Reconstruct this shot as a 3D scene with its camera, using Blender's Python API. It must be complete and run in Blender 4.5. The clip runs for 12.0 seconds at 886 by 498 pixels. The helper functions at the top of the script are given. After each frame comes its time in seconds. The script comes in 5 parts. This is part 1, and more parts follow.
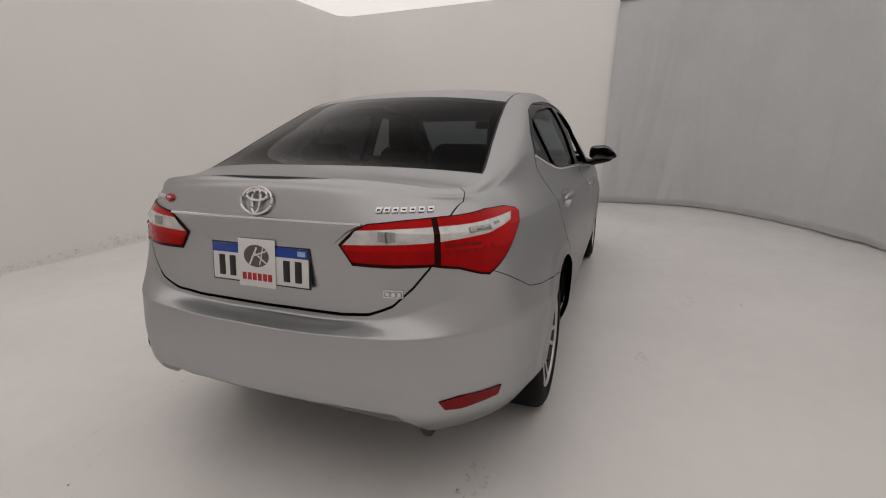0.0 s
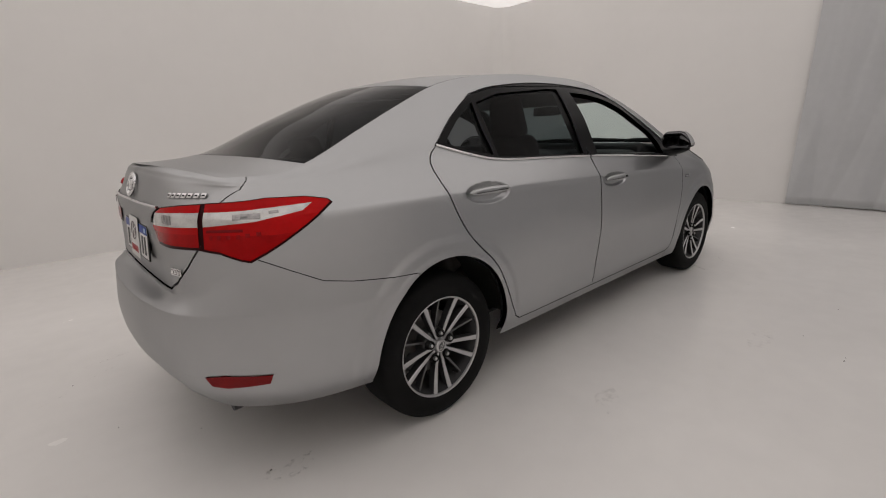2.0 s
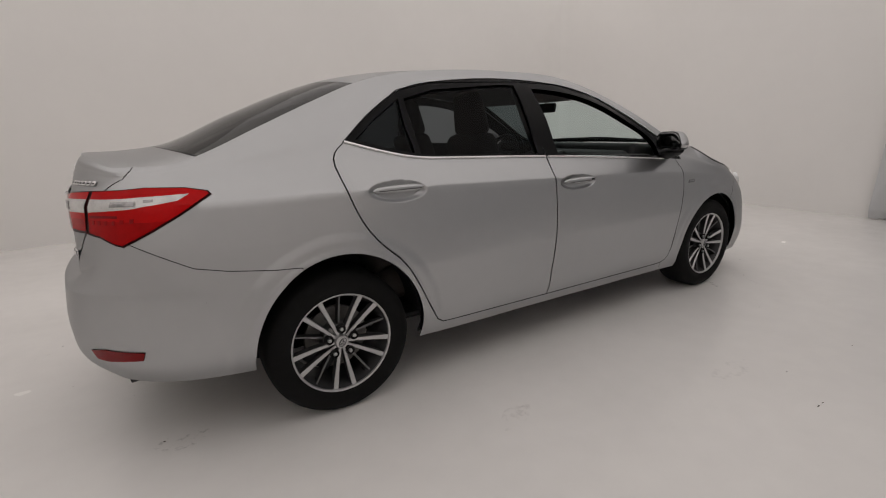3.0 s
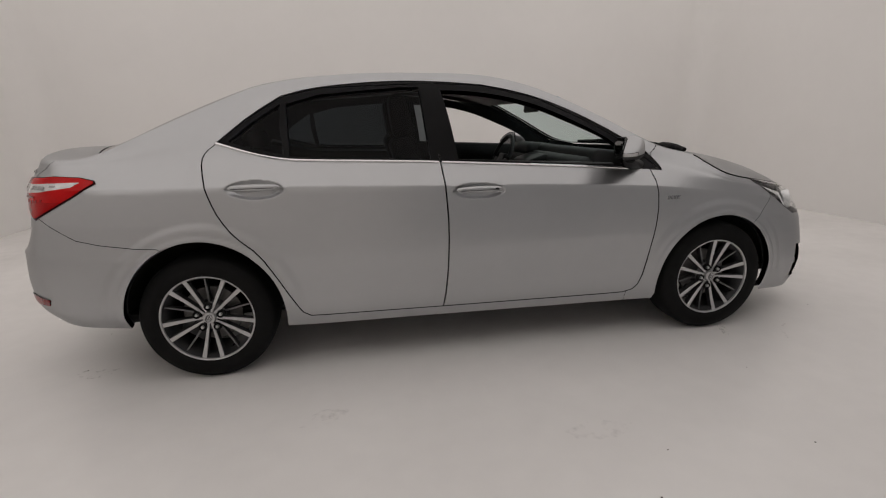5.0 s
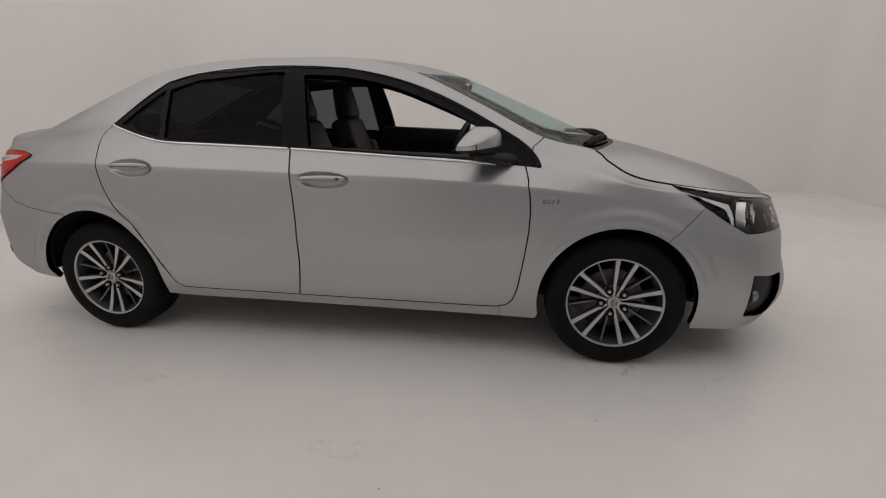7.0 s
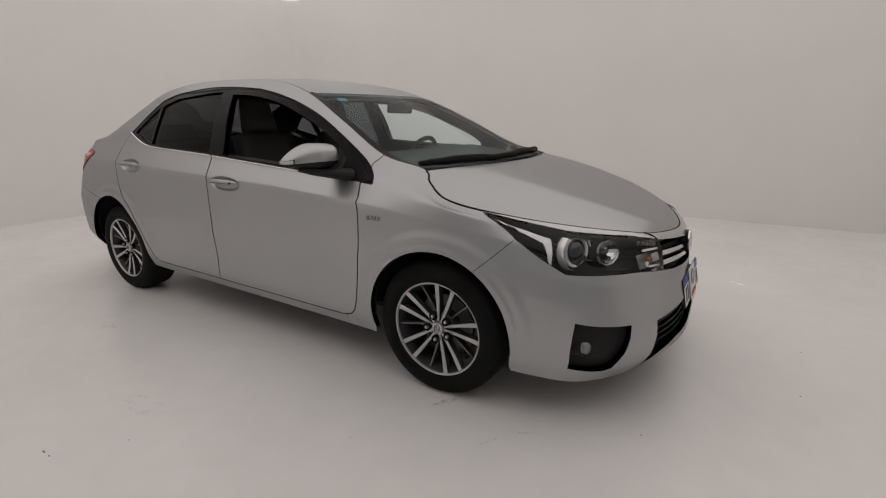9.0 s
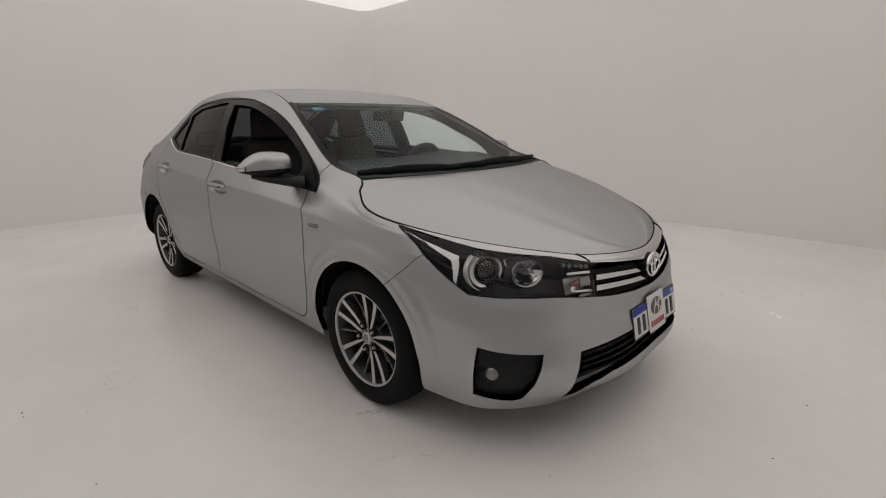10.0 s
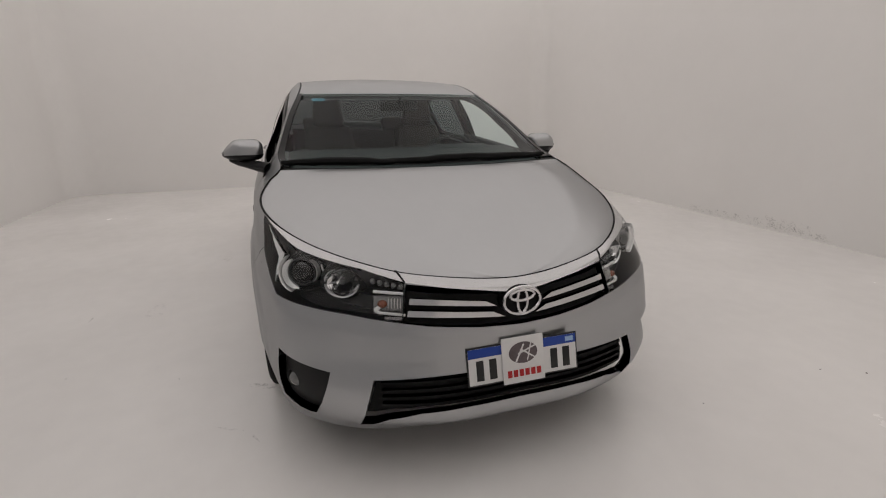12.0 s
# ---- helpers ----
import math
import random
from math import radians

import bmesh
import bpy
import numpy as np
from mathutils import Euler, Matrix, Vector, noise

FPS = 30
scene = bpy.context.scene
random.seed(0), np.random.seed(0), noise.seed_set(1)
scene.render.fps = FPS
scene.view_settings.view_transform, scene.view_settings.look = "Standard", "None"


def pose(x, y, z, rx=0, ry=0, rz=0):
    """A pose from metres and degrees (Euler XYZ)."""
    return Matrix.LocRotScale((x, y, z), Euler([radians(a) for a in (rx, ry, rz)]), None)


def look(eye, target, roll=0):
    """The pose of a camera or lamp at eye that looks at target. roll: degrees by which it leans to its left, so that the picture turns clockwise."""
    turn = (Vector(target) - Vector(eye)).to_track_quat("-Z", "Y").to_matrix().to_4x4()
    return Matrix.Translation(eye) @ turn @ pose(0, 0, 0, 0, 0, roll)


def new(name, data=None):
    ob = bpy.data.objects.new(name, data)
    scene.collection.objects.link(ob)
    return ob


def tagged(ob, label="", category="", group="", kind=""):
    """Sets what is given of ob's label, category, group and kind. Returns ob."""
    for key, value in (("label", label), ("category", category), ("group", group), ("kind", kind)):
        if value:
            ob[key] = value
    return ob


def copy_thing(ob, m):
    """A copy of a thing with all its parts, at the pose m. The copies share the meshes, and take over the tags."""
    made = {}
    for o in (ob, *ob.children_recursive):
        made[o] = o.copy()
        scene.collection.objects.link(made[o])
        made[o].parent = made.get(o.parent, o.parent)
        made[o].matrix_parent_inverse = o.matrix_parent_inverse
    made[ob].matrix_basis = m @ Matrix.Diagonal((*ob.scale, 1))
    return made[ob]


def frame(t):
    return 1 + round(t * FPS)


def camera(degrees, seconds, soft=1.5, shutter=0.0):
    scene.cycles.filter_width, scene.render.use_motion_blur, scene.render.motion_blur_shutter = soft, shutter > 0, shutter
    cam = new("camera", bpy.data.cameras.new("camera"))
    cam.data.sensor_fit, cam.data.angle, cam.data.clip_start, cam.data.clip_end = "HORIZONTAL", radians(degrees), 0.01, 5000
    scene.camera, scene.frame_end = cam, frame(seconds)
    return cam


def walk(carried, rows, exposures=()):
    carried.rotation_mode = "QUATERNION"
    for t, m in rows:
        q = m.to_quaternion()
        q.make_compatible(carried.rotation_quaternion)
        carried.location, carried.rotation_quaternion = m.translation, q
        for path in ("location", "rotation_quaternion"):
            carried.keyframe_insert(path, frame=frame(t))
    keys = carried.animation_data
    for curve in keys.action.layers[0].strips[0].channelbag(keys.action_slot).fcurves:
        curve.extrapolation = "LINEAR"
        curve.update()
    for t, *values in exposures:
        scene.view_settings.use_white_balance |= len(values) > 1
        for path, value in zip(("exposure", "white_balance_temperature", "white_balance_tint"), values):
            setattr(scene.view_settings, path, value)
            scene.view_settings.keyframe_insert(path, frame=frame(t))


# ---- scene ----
cam = camera(87.5, 12.0, soft=1.1)
PATH = [
    (0, (-3.365, -1.102, 1.262), (-1.563, -0.397, 0.758), -0.8),
    (0.5, (-3.216, -1.377, 1.234), (-1.503, -0.466, 0.751), -1.6),
    (1, (-3.031, -1.652, 1.21), (-1.442, -0.552, 0.696), -1.3),
    (1.5, (-2.777, -1.898, 1.218), (-1.318, -0.644, 0.672), -1.9),
    (2, (-2.527, -2.173, 1.206), (-1.233, -0.736, 0.697), -2.7),
    (2.5, (-2.244, -2.393, 1.179), (-1.093, -0.835, 0.681), -2.0),
    (3, (-1.919, -2.589, 1.185), (-0.907, -0.942, 0.671), -1.9),
    (5, (-0.548, -3.076, 1.198), (-0.244, -1.169, 0.674), -1.6),
    (5.5, (-0.191, -3.062, 1.204), (-0.04, -1.145, 0.656), -1.3),
    (6, (0.15, -3.058, 1.198), (0.057, -1.133, 0.664), -0.7),
    (6.5, (0.53, -3.011, 1.175), (0.273, -1.1, 0.644), -0.4),
    (7, (0.926, -2.923, 1.182), (0.589, -1.037, 0.606), -1.1),
    (9, (2.358, -2.446, 1.202), (1.357, -0.798, 0.671), -0.3),
    (9.5, (2.627, -2.195, 1.209), (1.476, -0.655, 0.659), -0.6),
    (10, (2.9, -1.973, 1.231), (1.571, -0.573, 0.71), -0.5),
    (10.5, (3.127, -1.704, 1.211), (1.659, -0.441, 0.712), -0.4),
    (11, (3.312, -1.383, 1.242), (1.724, -0.286, 0.719), -0.8),
    (11.5, (3.481, -1.039, 1.272), (1.747, -0.214, 0.714), -0.6),
    (12, (3.527, -0.705, 1.263), (1.712, -0.097, 0.685), -0.2),
]
walk(cam, [(t, look(eye, target, roll)) for t, eye, target, roll in PATH])

# ---- world and light ----
CEILING_LIGHT = 0.57
world = bpy.data.worlds.new("studio_dark")
world.use_nodes = True
world.node_tree.nodes["Background"].inputs[0].default_value = (0.02, 0.02, 0.02, 1)
world.node_tree.nodes["Background"].inputs[1].default_value = 0.2
scene.world = world


# ---- materials ----
def material(name, color, rough=0.5, metal=0.0, coat=0.0, spec=0.5, vary=0.0, scale=6.0, bump=0.0, bump_scale=60.0, rough_vary=0.0,
             emit=None, transmission=0.0, ior=1.45, coat_rough=0.04):
    m = bpy.data.materials.new(name)
    m.use_nodes = True
    n, l = m.node_tree.nodes, m.node_tree.links
    b = n["Principled BSDF"]
    b.inputs["Base Color"].default_value = (*color, 1)
    b.inputs["Roughness"].default_value = rough
    b.inputs["Metallic"].default_value = metal
    b.inputs["Coat Weight"].default_value = coat
    b.inputs["Coat Roughness"].default_value = coat_rough
    b.inputs["Specular IOR Level"].default_value = spec
    b.inputs["Transmission Weight"].default_value = transmission
    b.inputs["IOR"].default_value = ior
    if emit:
        b.inputs["Emission Color"].default_value = (*emit[:3], 1)
        b.inputs["Emission Strength"].default_value = emit[3]
    if vary or bump or rough_vary:
        co = n.new("ShaderNodeTexCoord")
    if vary or rough_vary:
        big, fine, mix = n.new("ShaderNodeTexNoise"), n.new("ShaderNodeTexNoise"), n.new("ShaderNodeMath")
        big.inputs["Scale"].default_value, big.inputs["Detail"].default_value = scale, 4
        fine.inputs["Scale"].default_value, fine.inputs["Detail"].default_value = scale * 9, 3
        mix.operation = "MULTIPLY_ADD"
        mix.inputs[1].default_value = 0.4
        l.new(co.outputs["Object"], big.inputs["Vector"]), l.new(co.outputs["Object"], fine.inputs["Vector"])
        l.new(fine.outputs["Fac"], mix.inputs[0]), l.new(big.outputs["Fac"], mix.inputs[2])
    if vary:
        ramp = n.new("ShaderNodeMapRange")
        ramp.inputs[1].default_value, ramp.inputs[2].default_value = 0.35, 1.05
        ramp.inputs[3].default_value, ramp.inputs[4].default_value = 1 - vary, 1 + vary
        tint = n.new("ShaderNodeVectorMath")
        tint.operation = "SCALE"
        tint.inputs[0].default_value = color
        l.new(mix.outputs[0], ramp.inputs[0]), l.new(ramp.outputs[0], tint.inputs["Scale"])
        l.new(tint.outputs[0], b.inputs["Base Color"])
    if rough_vary:
        rr = n.new("ShaderNodeMapRange")
        rr.inputs[1].default_value, rr.inputs[2].default_value = 0.35, 1.05
        rr.inputs[3].default_value, rr.inputs[4].default_value = max(0.02, rough - rough_vary), rough + rough_vary
        l.new(mix.outputs[0], rr.inputs[0]), l.new(rr.outputs[0], b.inputs["Roughness"])
    if bump:
        t, bp = n.new("ShaderNodeTexNoise"), n.new("ShaderNodeBump")
        t.inputs["Scale"].default_value, t.inputs["Detail"].default_value = bump_scale, 4
        bp.inputs["Strength"].default_value, bp.inputs["Distance"].default_value = bump, 0.002
        l.new(co.outputs["Object"], t.inputs["Vector"])
        l.new(t.outputs["Fac"], bp.inputs["Height"]), l.new(bp.outputs["Normal"], b.inputs["Normal"])
    return m


def glass(name, color, rough=0.01, straight=.04, graze=1.0, steep=5):
    """Clear or tinted sheet: see-through, with a reflection that grows from straight to graze."""
    m = bpy.data.materials.new(name)
    m.use_nodes = True
    n, l = m.node_tree.nodes, m.node_tree.links
    n.remove(n["Principled BSDF"])
    clear, gloss, mix, edge = n.new("ShaderNodeBsdfTransparent"), n.new("ShaderNodeBsdfGlossy"), n.new("ShaderNodeMixShader"), n.new("ShaderNodeLayerWeight")
    power, fres = n.new("ShaderNodeMath"), n.new("ShaderNodeMath")
    clear.inputs[0].default_value = (*color, 1)
    gloss.inputs[0].default_value = (1, 1, 1, 1)
    gloss.inputs["Roughness"].default_value = rough
    edge.inputs["Blend"].default_value = 0.5
    power.operation, fres.operation = "POWER", "MULTIPLY_ADD"
    power.inputs[1].default_value, fres.inputs[1].default_value, fres.inputs[2].default_value = steep, graze - straight, straight
    l.new(edge.outputs["Facing"], power.inputs[0]), l.new(power.outputs[0], fres.inputs[0])
    l.new(fres.outputs[0], mix.inputs[0]), l.new(clear.outputs[0], mix.inputs[1]), l.new(gloss.outputs[0], mix.inputs[2])
    l.new(mix.outputs[0], n["Material Output"].inputs["Surface"])
    return m


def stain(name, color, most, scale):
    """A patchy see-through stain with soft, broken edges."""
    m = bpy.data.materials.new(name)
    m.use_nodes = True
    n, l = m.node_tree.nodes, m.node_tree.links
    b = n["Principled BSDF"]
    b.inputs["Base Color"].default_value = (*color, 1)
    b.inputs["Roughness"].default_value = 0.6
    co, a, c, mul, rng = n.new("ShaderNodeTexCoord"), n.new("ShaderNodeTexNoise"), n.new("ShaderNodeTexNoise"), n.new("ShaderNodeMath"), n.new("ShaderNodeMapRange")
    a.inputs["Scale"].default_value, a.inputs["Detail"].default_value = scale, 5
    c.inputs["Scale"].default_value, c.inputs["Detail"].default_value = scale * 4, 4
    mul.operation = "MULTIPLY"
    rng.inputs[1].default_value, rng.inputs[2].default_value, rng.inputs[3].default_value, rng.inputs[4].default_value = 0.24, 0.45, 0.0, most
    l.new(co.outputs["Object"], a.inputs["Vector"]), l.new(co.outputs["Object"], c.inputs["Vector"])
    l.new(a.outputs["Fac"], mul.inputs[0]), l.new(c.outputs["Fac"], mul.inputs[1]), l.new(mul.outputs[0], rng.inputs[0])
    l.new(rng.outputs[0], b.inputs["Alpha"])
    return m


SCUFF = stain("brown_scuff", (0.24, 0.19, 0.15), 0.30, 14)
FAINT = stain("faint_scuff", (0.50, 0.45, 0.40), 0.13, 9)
PAINT = material("silver_paint", (0.452, 0.458, 0.467), rough=0.31, metal=0.88, coat=0.10, vary=0.03, scale=2.0, bump=0.05, bump_scale=900)
BLACK_PLASTIC = material("black_plastic", (0.011, 0.011, 0.0115), rough=0.5, spec=0.3, vary=0.15, scale=20, bump=0.15, bump_scale=500)
GLOSS_BLACK = material("gloss_black", (0.006, 0.006, 0.0065), rough=0.3, spec=0.12, vary=0.1, scale=12)
GAP_BLACK = material("gap_black", (0.006, 0.006, 0.006), rough=0.9, vary=0.1, scale=30)
CHROME = material("chrome", (0.75, 0.75, 0.76), rough=0.12, metal=1.0, vary=0.02, scale=30)
RUBBER = material("tyre_rubber", (0.007, 0.007, 0.007), rough=0.8, spec=0.2, vary=0.25, scale=25, bump=0.25, bump_scale=350)
ALLOY = material("machined_alloy", (0.53, 0.53, 0.535), rough=0.32, metal=0.85, vary=0.05, scale=30)
ALLOY_DARK = material("dark_alloy", (0.045, 0.045, 0.047), rough=0.5, metal=0.3, vary=0.1, scale=30)
ALLOY_GREY = material("grey_alloy", (0.16, 0.16, 0.163), rough=0.38, metal=0.7, vary=0.08, scale=30)
DISC = material("brake_steel", (0.16, 0.155, 0.15), rough=0.5, metal=0.7, vary=0.15, scale=30)
MIRROR = material("mirror_glass", (0.16, 0.16, 0.165), rough=0.08, metal=1.0, vary=0.01, scale=10)
LENS = glass("lamp_lens", (0.94, 0.95, 0.95), 0.02, .025, .8)
SILVER = material("lamp_silver", (0.86, 0.86, 0.86), rough=0.25, metal=0.45, vary=0.12, scale=40)
PLATE_WHITE = material("plate_white", (0.72, 0.71, 0.70), rough=0.45, vary=0.04, scale=20)
PLATE_BLUE = material("plate_blue", (0.012, 0.05, 0.30), rough=0.4, vary=0.06, scale=20)
PLATE_FRAME = material("plate_frame", (0.02, 0.02, 0.02), rough=0.4, vary=0.1, scale=20)
FLAG = material("pale_flag", (0.35, 0.5, 0.72), rough=0.4, vary=0.25, scale=60)
INK = material("plate_ink", (0.012, 0.012, 0.012), rough=0.4, vary=0.1, scale=40)
CARD_GREY = material("card_grey", (0.11, 0.085, 0.09), rough=0.4, vary=0.35, scale=14)
CARD_RED = material("card_red", (0.42, 0.015, 0.018), rough=0.4, vary=0.06, scale=30)
BADGE = material("badge_metal", (0.32, 0.32, 0.325), rough=0.25, metal=0.8, vary=0.25, scale=60)
STICKER = material("blue_sticker", (0.13, 0.31, 0.40), rough=0.6, vary=0.25, scale=40)
GRIT = material("dark_grit", (0.05, 0.04, 0.035), rough=0.9, vary=0.3, scale=80)
FOG_GLASS = material("fog_lamp_glass", (0.22, 0.22, 0.22), rough=0.12, metal=0.5, coat=0.6, vary=0.3, scale=30)
BEZEL = material("lamp_bezel", (0.020, 0.020, 0.0205), rough=0.32, spec=0.35, vary=0.15, scale=25)
DARK_LENS = material("projector_glass", (0.012, 0.012, 0.013), rough=0.06, coat=0.5, spec=0.5, vary=0.1, scale=20)
SLAT = material("dark_slat", (0.007, 0.007, 0.007), rough=0.6, spec=0.2, vary=0.1, scale=30)
SATIN = material("satin_chrome", (0.52, 0.52, 0.525), rough=0.22, metal=0.95, vary=0.03, scale=15)
LINER = material("grey_headliner", (0.40, 0.39, 0.38), rough=0.95, vary=0.06, scale=12)
LAMP_EDGE = material("dark_lamp_edge", (0.025, 0.003, 0.004), rough=0.3, spec=0.1, vary=0.2, scale=20)
LAMP_CLEAR = material("clear_lamp_plastic", (0.60, 0.59, 0.58), rough=0.15, metal=0.4, coat=0.6, vary=0.28, scale=26)
LAMP_GREY = material("grey_reflector", (0.36, 0.35, 0.35), rough=0.2, metal=0.6, vary=0.4, scale=90)
AMBER = material("amber_bulb", (0.20, 0.045, 0.015), rough=0.3, coat=0.5, vary=0.15, scale=60)
TINT = glass("tinted_glass", (0.135, 0.152, 0.160), straight=.008, graze=.45)
BACK_TINT = glass("tinted_back_glass", (0.085, 0.088, 0.093), straight=.002, graze=.95, steep=8)
CLEAR = glass("clear_glass", (0.74, 0.87, 0.86), straight=.010, graze=.28, steep=4)
WALL = material("white_wall_paint", (0.835, 0.82, 0.803), rough=0.8, vary=0.025, scale=0.7, bump=0.25, bump_scale=25)
FLOOR = material("white_floor_paint", (0.80, 0.784, 0.767), rough=0.23, vary=0.06, scale=0.9, rough_vary=0.06)
CURTAIN = material("grey_white_cloth", (0.555, 0.562, 0.572), rough=0.95, vary=0.06, scale=1.5, bump=0.3, bump_scale=200)
CEILING = material("lit_ceiling_fabric", (0.75, 0.74, 0.74), rough=0.9, emit=(1.0, 0.94, 0.91, CEILING_LIGHT))
RED = material("red_lens", (0.46, 0.003, 0.004), rough=0.12, spec=0.14, vary=0.22, scale=9)
MID_RED = material("mid_red_lens", (0.35, 0.002, 0.003), rough=0.12, spec=0.14, vary=0.25, scale=30)
DEEP_RED = material("deep_red_lens", (0.20, 0.004, 0.006), rough=0.2, spec=0.25, vary=0.15, scale=40)
DARK_RED = material("dark_red_lens", (0.27, 0.003, 0.005), rough=0.2, spec=0.25, vary=0.2, scale=30)
SEAT = material("seat_leather", (0.058, 0.048, 0.045), rough=0.5, vary=0.1, scale=10)
PAINT.node_tree.nodes["Principled BSDF"].inputs["Specular Tint"].default_value = (0.62, 0.62, 0.62, 1)
TRIM = material("dash_plastic", (0.020, 0.0215, 0.022), rough=0.6, vary=0.12, scale=12)


# ---- mesh helpers ----
def mesh_from(name, verts, faces, mats, normals=None, smooth=True, index=None):
    me = bpy.data.meshes.new(name)
    me.from_pydata([tuple(v) for v in verts], [], faces)
    for m in mats if isinstance(mats, (list, tuple)) else [mats]:
        me.materials.append(m)
    me.polygons.foreach_set("use_smooth", [smooth] * len(me.polygons))
    if index is not None:
        me.polygons.foreach_set("material_index", index)
    me.update()
    if normals is not None:
        me.normals_split_custom_set_from_vertices([tuple(n) for n in normals])
    return me


def hang(name, me, parent, label=""):
    ob = new(name, me)
    ob.parent = parent
    if label:
        ob["label"] = label
    return ob


def part(name, bm, mat, parent, label="", smooth=30):
    me = bpy.data.meshes.new(name)
    bmesh.ops.recalc_face_normals(bm, faces=bm.faces)
    bm.to_mesh(me)
    bm.free()
    for m in mat if isinstance(mat, (list, tuple)) else [mat]:
        me.materials.append(m)
    if smooth:
        me.polygons.foreach_set("use_smooth", [True] * len(me.polygons))
        me.set_sharp_from_angle(angle=radians(smooth))
    ob = new(name, me)
    if parent:
        ob.parent = parent
    if label:
        ob["label"] = label
    return ob


def box(bm, size, at=(0, 0, 0), turn=(0, 0, 0), bevel=0.0, seg=2, taper=None):
    m = Matrix.LocRotScale(at, Euler([radians(a) for a in turn]), None)
    r = bmesh.ops.create_cube(bm, size=1.0)
    vs = r["verts"]
    for v in vs:
        v.co = Vector((v.co.x * size[0], v.co.y * size[1], v.co.z * size[2]))
        if taper and v.co.z > 0:
            v.co.x, v.co.y = v.co.x * taper[0], v.co.y * taper[1]
    if bevel:
        es = list({e for v in vs for e in v.link_edges})
        out = bmesh.ops.bevel(bm, geom=es, offset=bevel, segments=seg, affect="EDGES", profile=0.5)
        vs = list(set(out["verts"]) | {v for v in vs if v.is_valid})
    for v in vs:
        v.co = m @ v.co
    return vs


def revolve(bm, profile, seg=64, m=None, closed=False, arc=(0, 2 * math.pi)):
    """profile: (radius, along) pairs, turned about the local z axis."""
    m = m or Matrix()
    full = abs(arc[1] - arc[0] - 2 * math.pi) < 1e-6
    n = seg if full else seg + 1
    rings = []
    for r, a in profile:
        rings.append([bm.verts.new(m @ Vector((r * math.cos(arc[0] + (arc[1] - arc[0]) * k / seg), r * math.sin(arc[0] + (arc[1] - arc[0]) * k / seg), a))) for k in range(n)])
    pairs = list(zip(rings, rings[1:])) + ([(rings[-1], rings[0])] if closed else [])
    for a, b in pairs:
        for k in range(seg):
            j = (k + 1) % n
            bm.faces.new((a[k], a[j], b[j], b[k]))
    return rings


def tube(bm, pts, radius, seg=10, closed=False, flat=1.0):
    """A round bar along the points; flat squeezes it across."""
    pts = [Vector(p) for p in pts]
    rings, n = [], len(pts)
    for i, p in enumerate(pts):
        a, b = (pts[i - 1], pts[(i + 1) % n]) if closed else (pts[max(i - 1, 0)], pts[min(i + 1, n - 1)])
        d = (b - a).normalized()
        up = Vector((0, 0, 1)) if abs(d.z) < 0.9 else Vector((1, 0, 0))
        s = d.cross(up).normalized()
        up = s.cross(d)
        r = radius[i] if isinstance(radius, (list, tuple)) else radius
        rings.append([bm.verts.new(p + s * (r * math.cos(2 * math.pi * k / seg)) + up * (r * flat * math.sin(2 * math.pi * k / seg))) for k in range(seg)])
    for i in range(n if closed else n - 1):
        a, b = rings[i], rings[(i + 1) % n]
        for k in range(seg):
            bm.faces.new((a[k], a[(k + 1) % seg], b[(k + 1) % seg], b[k]))
    if not closed:
        bm.faces.new(rings[0]), bm.faces.new(rings[-1])


# ---- the room ----
FRONT, REAR, LEFT, RIGHT, TOP, ROUND = 5.0, -5.0, 4.2, -3.85, 3.335, 0.35


def room_outline(out=0.0):
    pts = []
    for cx, cy, a0 in ((FRONT - ROUND, LEFT - ROUND, 0), (REAR + ROUND, LEFT - ROUND, 90), (REAR + ROUND, RIGHT + ROUND, 180), (FRONT - ROUND, RIGHT + ROUND, 270)):
        for k in range(9):
            a = radians(a0 + k * 90 / 8)
            pts.append((cx + (ROUND + out) * math.cos(a), cy + (ROUND + out) * math.sin(a)))
    return pts


def room():
    ins, out = room_outline(), room_outline(0.15)
    n = len(ins)
    for name, a, b in (("wall_front", 31, 40), ("wall_left", 4, 13), ("wall_rear", 13, 22), ("wall_right", 22, 31)):
        bm = bmesh.new()
        cols = []
        for k in range(a, b + 1):
            i, o = ins[k % n], out[k % n]
            cols.append([bm.verts.new((*i, 0)), bm.verts.new((*i, TOP + 0.1)), bm.verts.new((*o, TOP + 0.1)), bm.verts.new((*o, 0))])
        for p, q in zip(cols, cols[1:]):
            for k in range(4):
                bm.faces.new((p[k], q[k], q[(k + 1) % 4], p[(k + 1) % 4]))
        bm.faces.new(cols[0]), bm.faces.new(cols[-1])
        tagged(part(name, bm, WALL, None), "white painted studio wall with scuffed foot", "wall", kind="structure")
    bm = bmesh.new()
    box(bm, (10.6, 8.5, 0.12), (0, 0.17, -0.06))
    tagged(part("floor", bm, FLOOR, None, smooth=0), "glossy white painted studio floor with scuffs", "floor", kind="structure")
    bm = bmesh.new()
    box(bm, (9.98, 8.03, 0.04), (0, 0.175, TOP + 0.03), bevel=0.01)
    tagged(part("ceiling", bm, CEILING, None, smooth=0), "lit white stretched fabric ceiling", "ceiling", kind="structure")


room()


